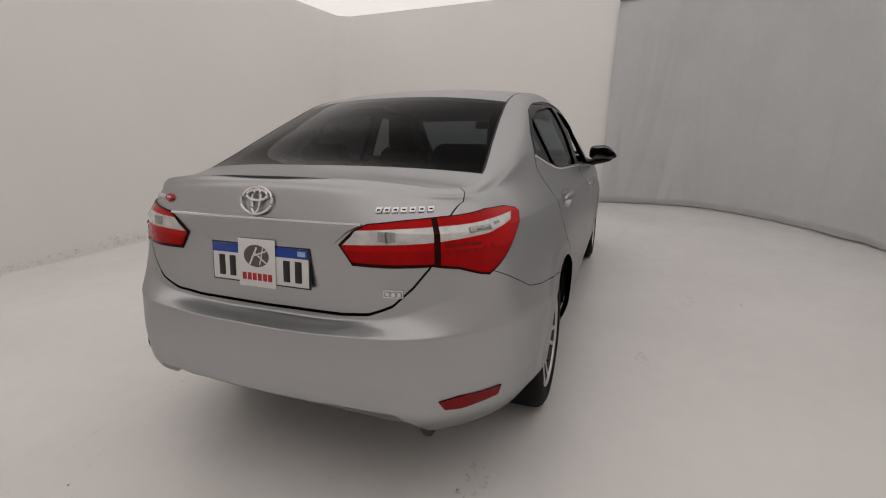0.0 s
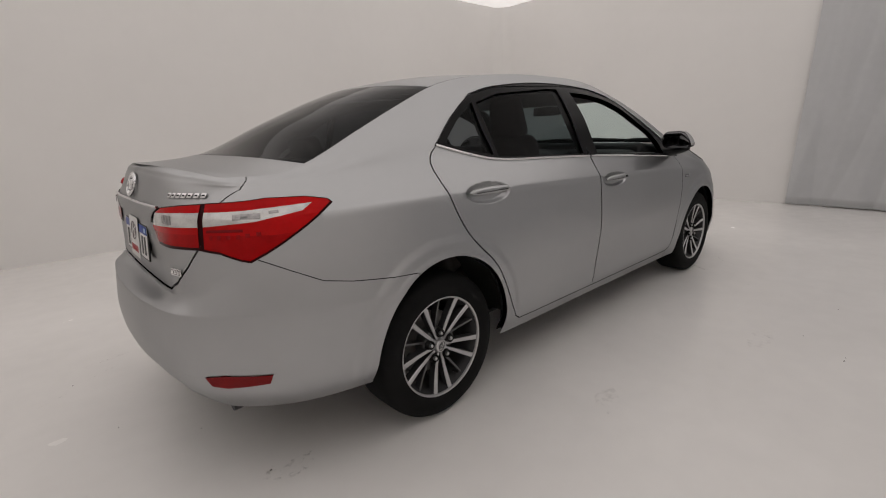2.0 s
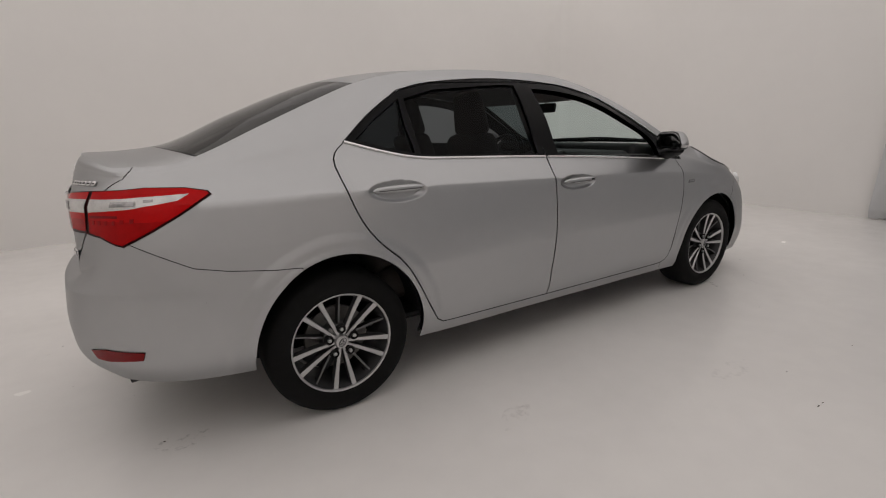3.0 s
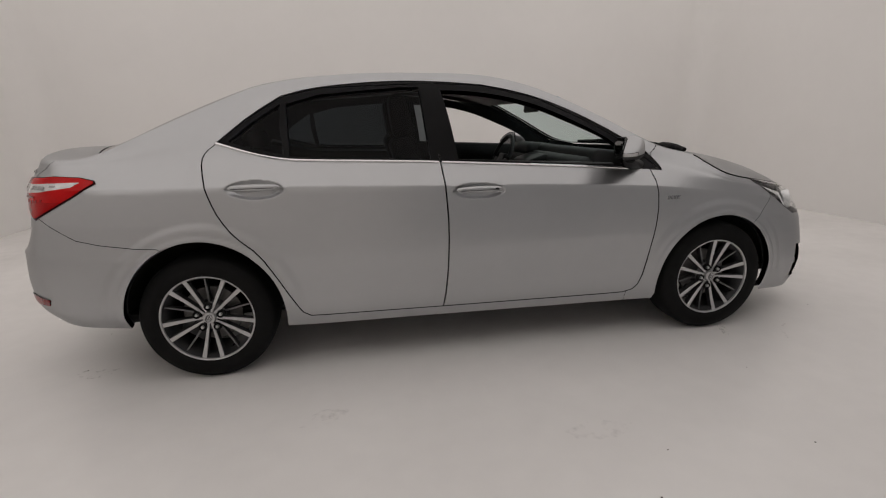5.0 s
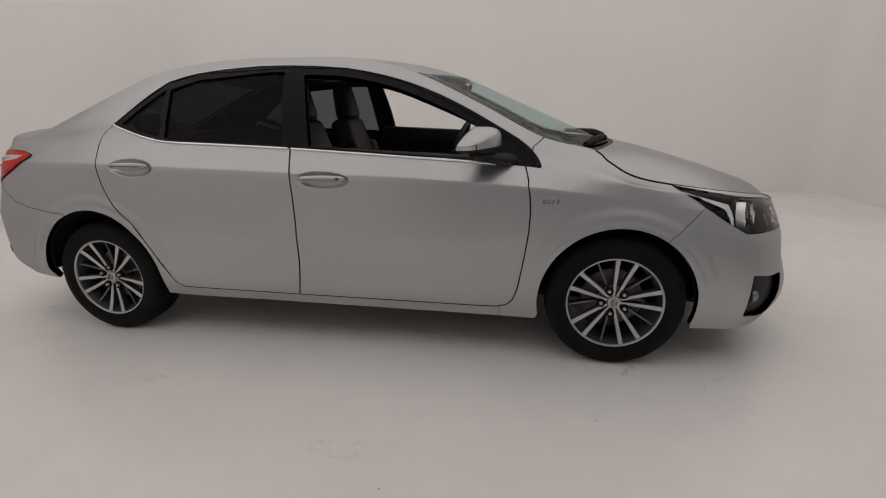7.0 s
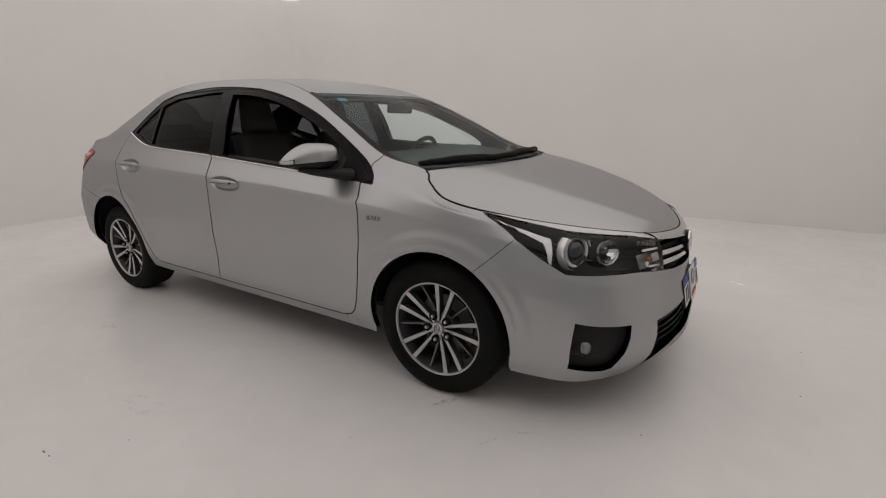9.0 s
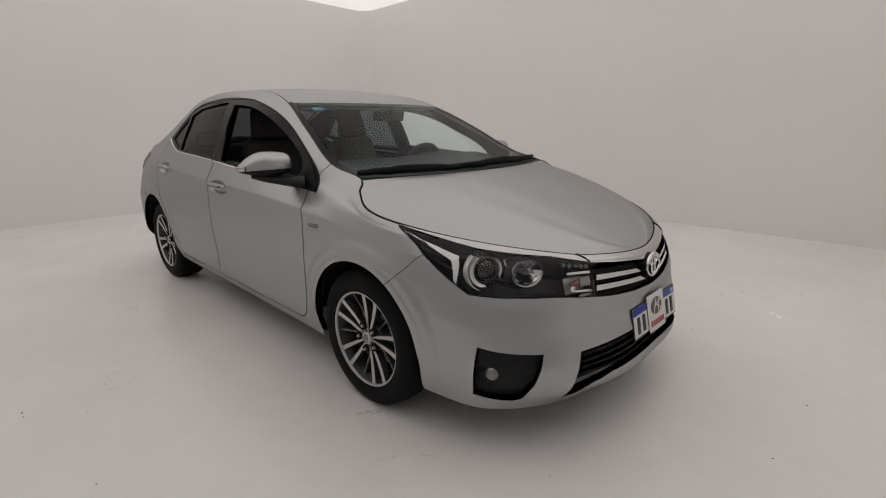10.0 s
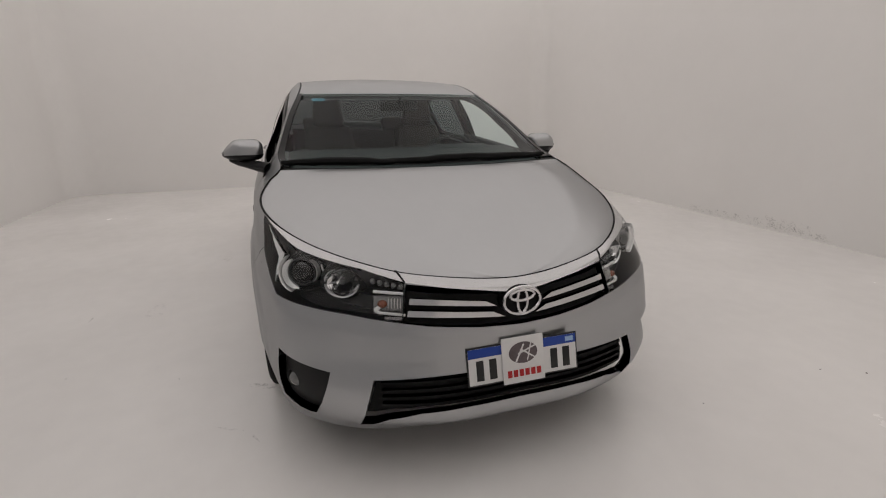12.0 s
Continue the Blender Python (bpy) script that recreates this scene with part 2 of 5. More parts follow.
# ---- the car: body surface ----
# Character lines from the middle of the nose round the flank to the middle of the tail: (x, half width, z).
LINES = {
    "hem": ((2.20, 0, .19), (2.19, .30, .19), (2.12, .555, .188), (1.955, .745, .185), (1.74, .815, .196), (1.35, .84, .215), (1.15, .838, .208), (.95, .835, .212), (.82, .833, .214), (.68, .832, .216), (.40, .83, .219),
            (-.30, .83, .229), (-.95, .835, .241), (-1.35, .84, .265), (-1.56, .835, .29), (-1.72, .82, .295), (-1.99, .735, .30), (-2.16, .55, .30), (-2.215, .28, .325), (-2.23, 0, .335)),
    "sill": ((2.28, 0, .245), (2.26, .31, .245), (2.16, .565, .245), (1.985, .755, .245), (1.745, .835, .26), (1.35, .86, .28), (1.15, .859, .274), (.95, .858, .281), (.82, .858, .283), (.68, .858, .284), (.40, .858, .287),
             (-.30, .858, .293), (-.95, .86, .300), (-1.35, .865, .33), (-1.56, .86, .345), (-1.74, .85, .355), (-2.03, .765, .365), (-2.215, .565, .37), (-2.27, .29, .385), (-2.285, 0, .39)),
    "low": ((2.295, 0, .335), (2.275, .31, .335), (2.18, .57, .335), (2.005, .765, .34), (1.745, .845, .36), (1.35, .875, .40), (1.15, .8735, .41), (.95, .872, .42), (.82, .8715, .42), (.68, .871, .42), (.40, .870, .42),
            (-.30, .870, .42), (-.95, .872, .42), (-1.35, .88, .44), (-1.56, .876, .45), (-1.75, .865, .46), (-2.05, .775, .47), (-2.235, .575, .48), (-2.295, .30, .485), (-2.31, 0, .485)),
    "waist": ((2.265, 0, .47), (2.243, .31, .475), (2.15, .56, .48), (1.99, .757, .50), (1.74, .845, .55), (1.35, .882, .60), (1.15, .885, .60), (.95, .886, .60), (.82, .8865, .60), (.68, .887, .60), (.40, .887, .60),
              (-.30, .887, .60), (-.95, .885, .60), (-1.35, .888, .62), (-1.56, .88, .63), (-1.75, .865, .64), (-2.05, .778, .66), (-2.225, .57, .658), (-2.28, .30, .654), (-2.295, 0, .654)),
    "flank": ((2.26, 0, .545), (2.225, .325, .555), (2.135, .56, .575), (1.975, .745, .60), (1.73, .838, .65), (1.355, .878, .70), (1.15, .883, .716), (.95, .886, .73), (.82, .886, .736), (.68, .886, .74), (.40, .885, .745),
              (-.30, .885, .75), (-.95, .878, .76), (-1.35, .868, .78), (-1.56, .852, .785), (-1.76, .83, .79), (-2.05, .737, .80), (-2.195, .51, .718), (-2.203, .29, .680), (-2.204, 0, .674)),
    "crease": ((2.255, 0, .60), (2.205, .325, .62), (2.115, .545, .65), (1.955, .718, .68), (1.72, .815, .74), (1.36, .862, .80), (1.155, .871, .827), (.95, .878, .85), (.82, .879, .86), (.68, .88, .87), (.40, .879, .885),
               (-.30, .875, .91), (-.95, .858, .935), (-1.35, .832, .945), (-1.56, .81, .947), (-1.76, .783, .95), (-2.03, .70, .95), (-2.175, .51, .96), (-2.206, .27, .97), (-2.212, 0, .975)),
    "belt": ((2.245, 0, .655), (2.188, .328, .685), (2.085, .52, .715), (1.93, .69, .75), (1.70, .792, .79), (1.37, .851, .842), (1.17, .840, .888), (.98, .825, .925), (.85, .827, .937), (.70, .825, .95), (.40, .828, .975),
             (-.30, .812, 1.02), (-.93, .785, 1.05), (-1.33, .755, 1.055), (-1.55, .735, 1.042), (-1.75, .715, 1.03), (-2.01, .655, 1.023), (-2.134, .49, 1.034), (-2.180, .255, 1.050), (-2.186, 0, 1.056)),
    "pane": ((2.23, 0, .69), (2.165, .33, .717), (2.065, .51, .742), (1.905, .674, .775), (1.68, .781, .815), (1.37, .841, .868), (1.24, .817, .912), (1.11, .792, .952), (.915, .780, .993), (.70, .745, 1.08), (.40, .73, 1.20),
             (-.30, .725, 1.235), (-.98, .70, 1.205), (-1.32, .69, 1.17), (-1.54, .69, 1.12), (-1.76, .68, 1.07), (-2.01, .632, 1.057), (-2.109, .488, 1.073), (-2.162, .255, 1.091), (-2.169, 0, 1.098)),
    "rail": ((2.215, 0, .706), (2.148, .33, .731), (2.048, .505, .757), (1.89, .662, .79), (1.67, .772, .829), (1.372, .833, .884), (1.272, .801, .935), (1.185, .755, .984), (.985, .753, 1.035), (.72, .715, 1.146), (.40, .642, 1.318),
             (-.30, .627, 1.395), (-1.0, .612, 1.35), (-1.31, .627, 1.25), (-1.535, .642, 1.175), (-1.765, .655, 1.098), (-2.012, .618, 1.071), (-2.096, .487, 1.090), (-2.151, .255, 1.107), (-2.159, 0, 1.113)),
    "top": ((2.20, 0, .716), (2.13, .33, .738), (2.03, .50, .767), (1.87, .650, .80), (1.66, .764, .838), (1.37, .822, .903), (1.285, .784, .955), (1.205, .731, 1.006), (1.005, .738, 1.056), (.735, .683, 1.197), (.40, .597, 1.355),
            (-.30, .567, 1.452), (-1.0, .555, 1.408), (-1.30, .577, 1.305), (-1.53, .605, 1.208), (-1.77, .635, 1.107), (-2.012, .603, 1.080), (-2.085, .487, 1.097), (-2.139, .255, 1.115), (-2.148, 0, 1.121)),
}
NET = np.array(list(LINES.values()), float)
UK = np.concatenate([[0], np.cumsum(np.linalg.norm(np.diff(NET[3], axis=0), axis=1))])
VK = np.concatenate([[0], np.cumsum(np.linalg.norm(np.diff(NET[:, 11], axis=0), axis=1))])
UE, VE = UK[-1], VK[-1]
flip = np.array([1, -1, 1])
NET = np.concatenate([NET[:, 2:0:-1] * flip, NET, NET[:, -2:-4:-1] * flip], axis=1)
UX = np.concatenate([-UK[2:0:-1], UK, 2 * UE - UK[-2:-4:-1]])


def spline(knots, vals, q):
    """A smooth curve through vals (knots first), at the places q."""
    k = np.clip(np.searchsorted(knots, q, side="right") - 1, 0, len(knots) - 2)
    d = np.diff(knots)
    s = np.diff(vals, axis=0) / d.reshape(-1, *[1] * (vals.ndim - 1))
    m = np.empty_like(vals)
    w0, w1 = d[1:], d[:-1]
    sh = (-1, *[1] * (vals.ndim - 1))
    m[1:-1] = (s[:-1] * w0.reshape(sh) + s[1:] * w1.reshape(sh)) / (w0 + w1).reshape(sh)
    m[0], m[-1] = s[0], s[-1]
    h, t = d[k], (q - knots[k]) / d[k]
    a = lambda f: f.reshape(-1, *[1] * (vals.ndim - 1))
    return (a(2 * t**3 - 3 * t**2 + 1) * vals[k] + a((t**3 - 2 * t**2 + t) * h) * m[k] + a(3 * t**2 - 2 * t**3) * vals[k + 1] + a((t**3 - t**2) * h) * m[k + 1])


def flank(u, v):
    """Places on the flank for arrays u, v: x, half width, z."""
    u, v = np.asarray(u, float), np.asarray(v, float)
    rows = spline(UX, NET.transpose(1, 0, 2), u)
    k = np.clip(np.searchsorted(VK, v, side="right") - 1, 0, len(VK) - 2)
    d = np.diff(VK)
    s = np.diff(rows, axis=1) / d[None, :, None]
    m = np.empty_like(rows)
    m[:, 1:-1] = (s[:, :-1] * d[None, 1:, None] + s[:, 1:] * d[None, :-1, None]) / (d[1:] + d[:-1])[None, :, None]
    m[:, 0], m[:, -1] = s[:, 0], s[:, -1]
    below, above = m.copy(), m.copy()
    for c, hard in ((3, .9), (4, .8), (5, .9)):
        below[:, c] += hard * (s[:, c - 1] - m[:, c])
        above[:, c] += hard * (s[:, c] - m[:, c])
    i = np.arange(len(u))
    h = d[k][:, None]
    t = ((v - VK[k]) / d[k])[:, None]
    return (2 * t**3 - 3 * t**2 + 1) * rows[i, k] + (t**3 - 2 * t**2 + t) * h * above[i, k] + (3 * t**2 - 2 * t**3) * rows[i, k + 1] + (t**3 - t**2) * h * below[i, k + 1]


def flank_normal(u, v):
    u, v, e = np.asarray(u, float), np.asarray(v, float), 0.002
    a = flank(np.clip(u + e, -0.1, UE + 0.1), v) - flank(np.clip(u - e, -0.1, UE + 0.1), v)
    b = flank(u, np.clip(v + e, 0, VE)) - flank(u, np.clip(v - e, 0, VE))
    n = np.cross(b, a)
    return -n / np.maximum(np.linalg.norm(n, axis=1), 1e-9)[:, None]


TU, TV = np.linspace(0, UE, 601), np.linspace(0, VE, 121)
TAB = flank(np.repeat(TU, 121), np.tile(TV, 601)).reshape(601, 121, 3)


def at_height(z):
    """For every u of the table: v, x and half width at height z."""
    v = np.array([np.interp(z, TAB[i, :, 2], TV) for i in range(601)])
    p = flank(TU, v)
    return v, p[:, 0], p[:, 1]


def uv(kind, a, z):
    """kind 's': a is x; 'f', 'r': a is the half width on the nose or the tail."""
    v, x, w = at_height(z)
    if kind == "s":
        u = np.interp(-a, -x, TU)
    elif kind == "f":
        j = int(np.argmax(w > min(a, w.max() - 1e-4)))
        u = np.interp(a, w[:j + 1], TU[:j + 1])
    else:
        ww = w[::-1]
        j = int(np.argmax(ww > min(a, ww.max() - 1e-4)))
        u = np.interp(a, ww[:j + 1], TU[::-1][:j + 1])
    return float(u), float(np.interp(u, TU, v))


def outline(*runs):
    """Runs of (kind, (a, z), (a, z), ...) to one polygon in u, v; side runs are made dense."""
    out = []
    for kind, *pts in runs:
        dense = [pts[0]]
        for p, q in zip(pts, pts[1:]):
            n = max(1, int(math.dist(p, q) / 0.05))
            dense += [(p[0] + (q[0] - p[0]) * k / n, p[1] + (q[1] - p[1]) * k / n) for k in range(1, n + 1)]
        out += [(a, z) if kind == "uv" else uv(kind, a, z) for a, z in dense]
    clean = []
    for p in out:
        if not clean or math.dist(p, clean[-1]) > 1e-4:
            clean.append(p)
    if math.dist(clean[0], clean[-1]) < 1e-4:
        clean.pop()
    area = sum(p[0] * q[1] - q[0] * p[1] for p, q in zip(clean, clean[1:] + clean[:1]))
    return clean if area > 0 else clean[::-1]


def rounded(pts, n=2):
    """An open line with its inner corners cut round."""
    for _ in range(n):
        out = [pts[0]]
        for p, q in zip(pts, pts[1:]):
            out += [tuple(.75 * a + .25 * b for a, b in zip(p, q)), tuple(.25 * a + .75 * b for a, b in zip(p, q))]
        pts = out + [pts[-1]]
    return pts


def grown(poly, d):
    """The polygon (anticlockwise) made larger by d, smaller where d is negative."""
    out, n = [], len(poly)
    for i in range(n):
        a, b, c = Vector(poly[i - 1]), Vector(poly[i]), Vector(poly[(i + 1) % n])
        e, f = (b - a).normalized(), (c - b).normalized()
        n1, n2 = Vector((e.y, -e.x)), Vector((f.y, -f.x))
        m = n1 + n2
        m = m / max(m.length_squared / 2, 0.35)
        out.append(tuple(b + m * d))
    return out


def halves(poly, a, b):
    ex, ey = b[0] - a[0], b[1] - a[1]
    ins, out, n = [], [], len(poly)
    ds = [ex * (p[1] - a[1]) - ey * (p[0] - a[0]) for p in poly]
    for i in range(n):
        p, d = poly[i], ds[i]
        q, e = poly[(i + 1) % n], ds[(i + 1) % n]
        if d >= 0:
            ins.append(p)
        if d <= 0:
            out.append(p)
        if d * e < 0:
            t = d / (d - e)
            r = (p[0] + t * (q[0] - p[0]), p[1] + t * (q[1] - p[1]))
            ins.append(r), out.append(r)
    ok = lambda s: s if len(s) > 2 and abs(sum(p[0] * q[1] - q[0] * p[1] for p, q in zip(s, s[1:] + s[:1]))) > 1e-9 else None
    return ok(ins), ok(out)


def inside(p, poly):
    c = False
    for (x0, y0), (x1, y1) in zip(poly, poly[1:] + poly[:1]):
        if (y0 > p[1]) != (y1 > p[1]) and p[0] < (x1 - x0) * (p[1] - y0) / (y1 - y0) + x0:
            c = not c
    return c


def split(pieces, poly):
    """The pieces inside and outside the polygon."""
    from mathutils.geometry import tessellate_polygon
    tris = []
    for t in tessellate_polygon([[Vector((*p, 0)) for p in poly]]):
        a, b, c = (poly[k] for k in t)
        s = (b[0] - a[0]) * (c[1] - a[1]) - (b[1] - a[1]) * (c[0] - a[0])
        if abs(s) > 1e-10:
            tris.append((a, b, c) if s > 0 else (a, c, b))
    P = np.array(poly)
    lo, hi = P.min(0), P.max(0)
    A, B = P, np.roll(P, -1, axis=0)
    elo, ehi = np.minimum(A, B), np.maximum(A, B)
    T = np.array(tris)
    tlo, thi = T.min(1), T.max(1)
    ins, out = [], []
    for piece in pieces:
        xs, ys = [p[0] for p in piece], [p[1] for p in piece]
        x0, x1, y0, y1 = min(xs), max(xs), min(ys), max(ys)
        if x1 < lo[0] or x0 > hi[0] or y1 < lo[1] or y0 > hi[1]:
            out.append(piece)
            continue
        if not np.any((elo[:, 0] <= x1) & (ehi[:, 0] >= x0) & (elo[:, 1] <= y1) & (ehi[:, 1] >= y0)):
            (ins if inside((sum(xs) / len(xs), sum(ys) / len(ys)), poly) else out).append(piece)
            continue
        rest = [piece]
        for k in np.nonzero((tlo[:, 0] <= x1) & (thi[:, 0] >= x0) & (tlo[:, 1] <= y1) & (thi[:, 1] >= y0))[0]:
            t, nxt = tris[k], []
            for r in rest:
                cur = r
                for a, b in ((t[0], t[1]), (t[1], t[2]), (t[2], t[0])):
                    cur, o = halves(cur, a, b)
                    if o:
                        nxt.append(o)
                    if not cur:
                        break
                if cur:
                    ins.append(cur)
            rest = nxt
        out += rest
    return ins, out


def grid_cells(u0=0.0, u1=None, v0=0.0, v1=None, step=0.02):
    u1, v1 = UE if u1 is None else u1, VE if v1 is None else v1
    nu, nv = max(2, round((u1 - u0) / step)), max(2, round((v1 - v0) / step))
    us, vs = np.linspace(u0, u1, nu + 1), np.linspace(v0, v1, nv + 1)
    for c in (3, 4, 5):
        if v0 < VK[c] < v1:
            vs[np.argmin(np.abs(vs - VK[c]))] = VK[c]
    return [[(us[i], vs[j]), (us[i + 1], vs[j]), (us[i + 1], vs[j + 1]), (us[i], vs[j + 1])] for i in range(nu) for j in range(nv)]


def skin(pieces, rims=(), lift=0.0, depth=0.014, push=None):
    """Vertices, faces and normals of pieces of the flank (y is the half width), lifted off it, with turned-in edges along the rims.
    push: a function of arrays (u, v) that lifts further."""
    index, pts, faces = {}, [], []
    for piece in pieces:
        f = []
        for p in piece:
            key = (round(p[0], 5), round(p[1], 5))
            if key not in index:
                index[key] = len(pts)
                pts.append(p)
            if not f or f[-1] != index[key]:
                f.append(index[key])
        if f[0] == f[-1]:
            f.pop()
        if len(set(f)) == len(f) and len(f) > 2:
            faces.append(f)

    def moved(u, v):
        add = lift + push(u, v) if push else np.full(len(u), lift)
        return flank(u, v) + flank_normal(u, v) * np.reshape(add, (-1, 1))

    P = np.array(pts)
    u, v = P[:, 0], P[:, 1]
    N, C = flank_normal(u, v), moved(u, v)
    if push:
        e = .003
        m = -np.cross(moved(u, v + e) - moved(u, v - e), moved(u + e, v) - moved(u - e, v))
        N = np.where((np.abs(push(u, v)) > 1e-6)[:, None], m / np.linalg.norm(m, axis=1)[:, None], N)
    V, M, F = [C], [N], list(faces)
    base = len(C)
    for rim in rims:
        R = np.array(rim + rim[:1])
        n, c = flank_normal(R[:, 0], R[:, 1]), moved(R[:, 0], R[:, 1])
        side = np.cross(np.roll(c, -1, axis=0) - np.roll(c, 1, axis=0), n)
        side /= np.maximum(np.linalg.norm(side, axis=1), 1e-9)[:, None]
        V += [c, c - n * depth]
        M += [side, side]
        k = len(c)
        for i in range(k - 1):
            lo, hi = np.minimum(R[i], R[i + 1]), np.maximum(R[i], R[i + 1])
            if hi[0] < 1e-4 or lo[0] > UE - 1e-4 or lo[1] < -1e-3 or hi[1] > VE + 1e-3:
                continue
            F.append([base + i, base + i + 1, base + k + i + 1, base + k + i])
        base += 2 * k
    return np.concatenate(V), F, np.concatenate(M)


def sided(name, core, sides, mat, parent, label):
    V, F, M = core
    VV, MM, FF = [], [], []
    for s in sides:
        o = len(VV) * len(V)
        g = np.array([1, s, 1])
        VV.append(V * g), MM.append(M * g)
        FF += [[o + i for i in (f if s > 0 else f[::-1])] for f in F]
    return hang(name, mesh_from(name, np.concatenate(VV), FF, mat, np.concatenate(MM)), parent, label)


def panel(name, pieces, mat, parent, label="", sides=(-1,), **kw):
    return sided(name, skin(pieces, **kw), sides, mat, parent, label)


def both(name, pieces, mat, parent, label="", **kw):
    """One panel for each side of the car."""
    core = skin(pieces, **kw)
    return [sided(name, core, (s,), mat, parent, label) for s in (-1, 1)]


def top_edge(u):
    return flank(np.atleast_1d(u), np.full(np.size(u), VE))


# the car's middle line from nose to tail: x, z
MIDDLE = np.array(((-2.148, 1.121), (-2.08, 1.1205), (-1.98, 1.126), (-1.89, 1.137), (-1.55, 1.275), (-1.30, 1.373), (-1.17, 1.415), (-.95, 1.457), (-.60, 1.476), (-.20, 1.477), (.15, 1.454),
                   (.40, 1.412), (.57, 1.357), (.80, 1.256), (1.05, 1.142), (1.30, 1.034), (1.38, 1.009), (1.44, .996), (1.75, .914), (1.94, .85), (2.06, .80), (2.15, .75), (2.20, .716)))


def cap(u0, u1, bow, n=28, ts=24, power=2.2, inset=0.003, lift=0.0):
    """A sheet between the two top edges of the flanks from u0 to u1, over the middle line: bow (of 0..1) moves its middle forwards."""
    s = np.linspace(0, 1, n + 1)
    E = top_edge(u0 + (u1 - u0) * s)
    ts = np.linspace(-1, 1, ts + 1) if isinstance(ts, int) else np.array(ts)
    b = np.array([bow(q) for q in s])
    zm = spline(MIDDLE[:, 0], MIDDLE[:, 1], E[:, 0] + b)
    V = np.empty((n + 1, len(ts), 3))
    for j, t in enumerate(ts):
        V[:, j, 0] = E[:, 0] + b * (1 - t * t)
        V[:, j, 1] = np.maximum(E[:, 1] - inset, 0) * t
        V[:, j, 2] = E[:, 2] + lift + (zm - E[:, 2]) * (1 - np.abs(t) ** power)
    return V


def sheet(name, V, mat, parent, label="", thick=0.014, upside=False):
    """A mesh from a grid of places, with a turned-down edge."""
    n, m = V.shape[:2]
    verts = V.reshape(-1, 3).tolist()
    faces = [(i * m + j, i * m + j + 1, (i + 1) * m + j + 1, (i + 1) * m + j) for i in range(n - 1) for j in range(m - 1)]
    if upside:
        faces = [f[::-1] for f in faces]
    loop = [(i, 0) for i in range(n)] + [(n - 1, j) for j in range(1, m)] + [(i, m - 1) for i in range(n - 2, -1, -1)] + [(0, j) for j in range(m - 2, 0, -1)]
    o = len(verts)
    if thick:
        for i, j in loop:
            x, y, z = V[i, j]
            verts.append((x, y, z))
        for i, j in loop:
            x, y, z = V[i, j]
            verts.append((x, y, z - thick))
        k = len(loop)
        faces += [(o + i, o + (i + 1) % k, o + k + (i + 1) % k, o + k + i) for i in range(k)]
    return hang(name, mesh_from(name, verts, faces, mat), parent, label)


car = tagged(new("car"), "silver four-door sedan with dark tinted rear windows", "car")

# outlines on the flank
ARCH = 0.365
front_arch = outline(("s", *[(1.352 + ARCH * 0.965 * math.cos(radians(a)), 0.312 + ARCH * math.sin(radians(a))) for a in range(-14, 195, 5)]), ("uv", (uv("s", 0.99, .235)[0], -0.02), (uv("s", 1.70, .2)[0], -0.02)))
rear_arch = outline(("s", *[(-1.340 + ARCH * 0.99 * math.cos(radians(a)), 0.325 + ARCH * 1.05 * math.sin(radians(a))) for a in range(-8, 189, 5)]), ("uv", (uv("s", -1.69, .3)[0], -0.02), (uv("s", -0.985, .26)[0], -0.02)))
belt_line = rounded([(-1.235, 1.137), (-1.08, 1.088), (-.93, 1.054), (-.75, 1.044), (-.55, 1.036), (-.19, 1.018), (.33, .983), (.83, .945), (.997, .927)], 1)
crown_line = [(1.0, .936), (.985, .972), (.94, 1.022), (.86, 1.075), (.645, 1.197), (.48, 1.274), (.30, 1.337), (.06, 1.390), (-.35, 1.417), (-.75, 1.392), (-.93, 1.352), (-1.10, 1.247), (-1.235, 1.137)]
dlo = outline(("s", *belt_line), ("s", *rounded(crown_line, 2)))
front_door = outline(("s", *rounded([(.93, .935), (.95, .86), (.96, .70), (.932, .50), (.900, .325), (.845, .271), (.70, .270)], 1)), ("s", (.70, .270), (-.20, .281)),
                     ("s", (-.20, .281), (-.185, .36), (-.172, .48), (-.165, .65), (-.166, .76), (-.174, .89), (-.187, 1.02)), ("s", (-.22, 1.40), (.06, 1.385), (.34, 1.32), (.62, 1.195), (.86, 1.06), (.985, .945)))
rear_door = outline(("s", (-.201, .281), (-.80, .292)), ("s", *rounded([(-.80, .292), (-.888, .296), (-.938, .385), (-1.0, .515), (-1.065, .63), (-1.165, .72), (-1.222, .80), (-1.257, .88), (-1.284, .98), (-1.297, 1.06), (-1.275, 1.102), (-1.235, 1.13)], 1)),
                    ("s", (-1.235, 1.135), (-1.10, 1.242), (-.93, 1.348), (-.75, 1.386), (-.22, 1.40)), ("s", (-.188, 1.02), (-.175, .89), (-.167, .76), (-.166, .65), (-.173, .48), (-.186, .36)))
lamp_low = [(-1.86, .914), (-1.95, .867), (-2.04, .822)]
tail_lamp = outline(("r", (.305, .923), (.35, .962), (.40, .99), (.50, 1.0), (.60, 1.006)), ("s", (-1.95, 1.012), (-1.83, 1.005), (-1.76, .990), (-1.751, .977), *lamp_low), ("r", (.715, .828), (.66, .85), (.59, .862), (.45, .86), (.35, .86)))
lid_line = outline(("uv", (UE + .05, VE + .05), (UE + 0.05, uv("r", 0, .690)[1])), ("r", (0, .690), (.30, .694), (.40, .708), (.48, .742), (.54, .80), (.585, .86), (.603, .95), (.620, 1.005)), ("s", (-2.008, 1.042), (-1.99, 1.062)), ("uv", (uv("s", -1.968, 1.072)[0], VE + .05)))
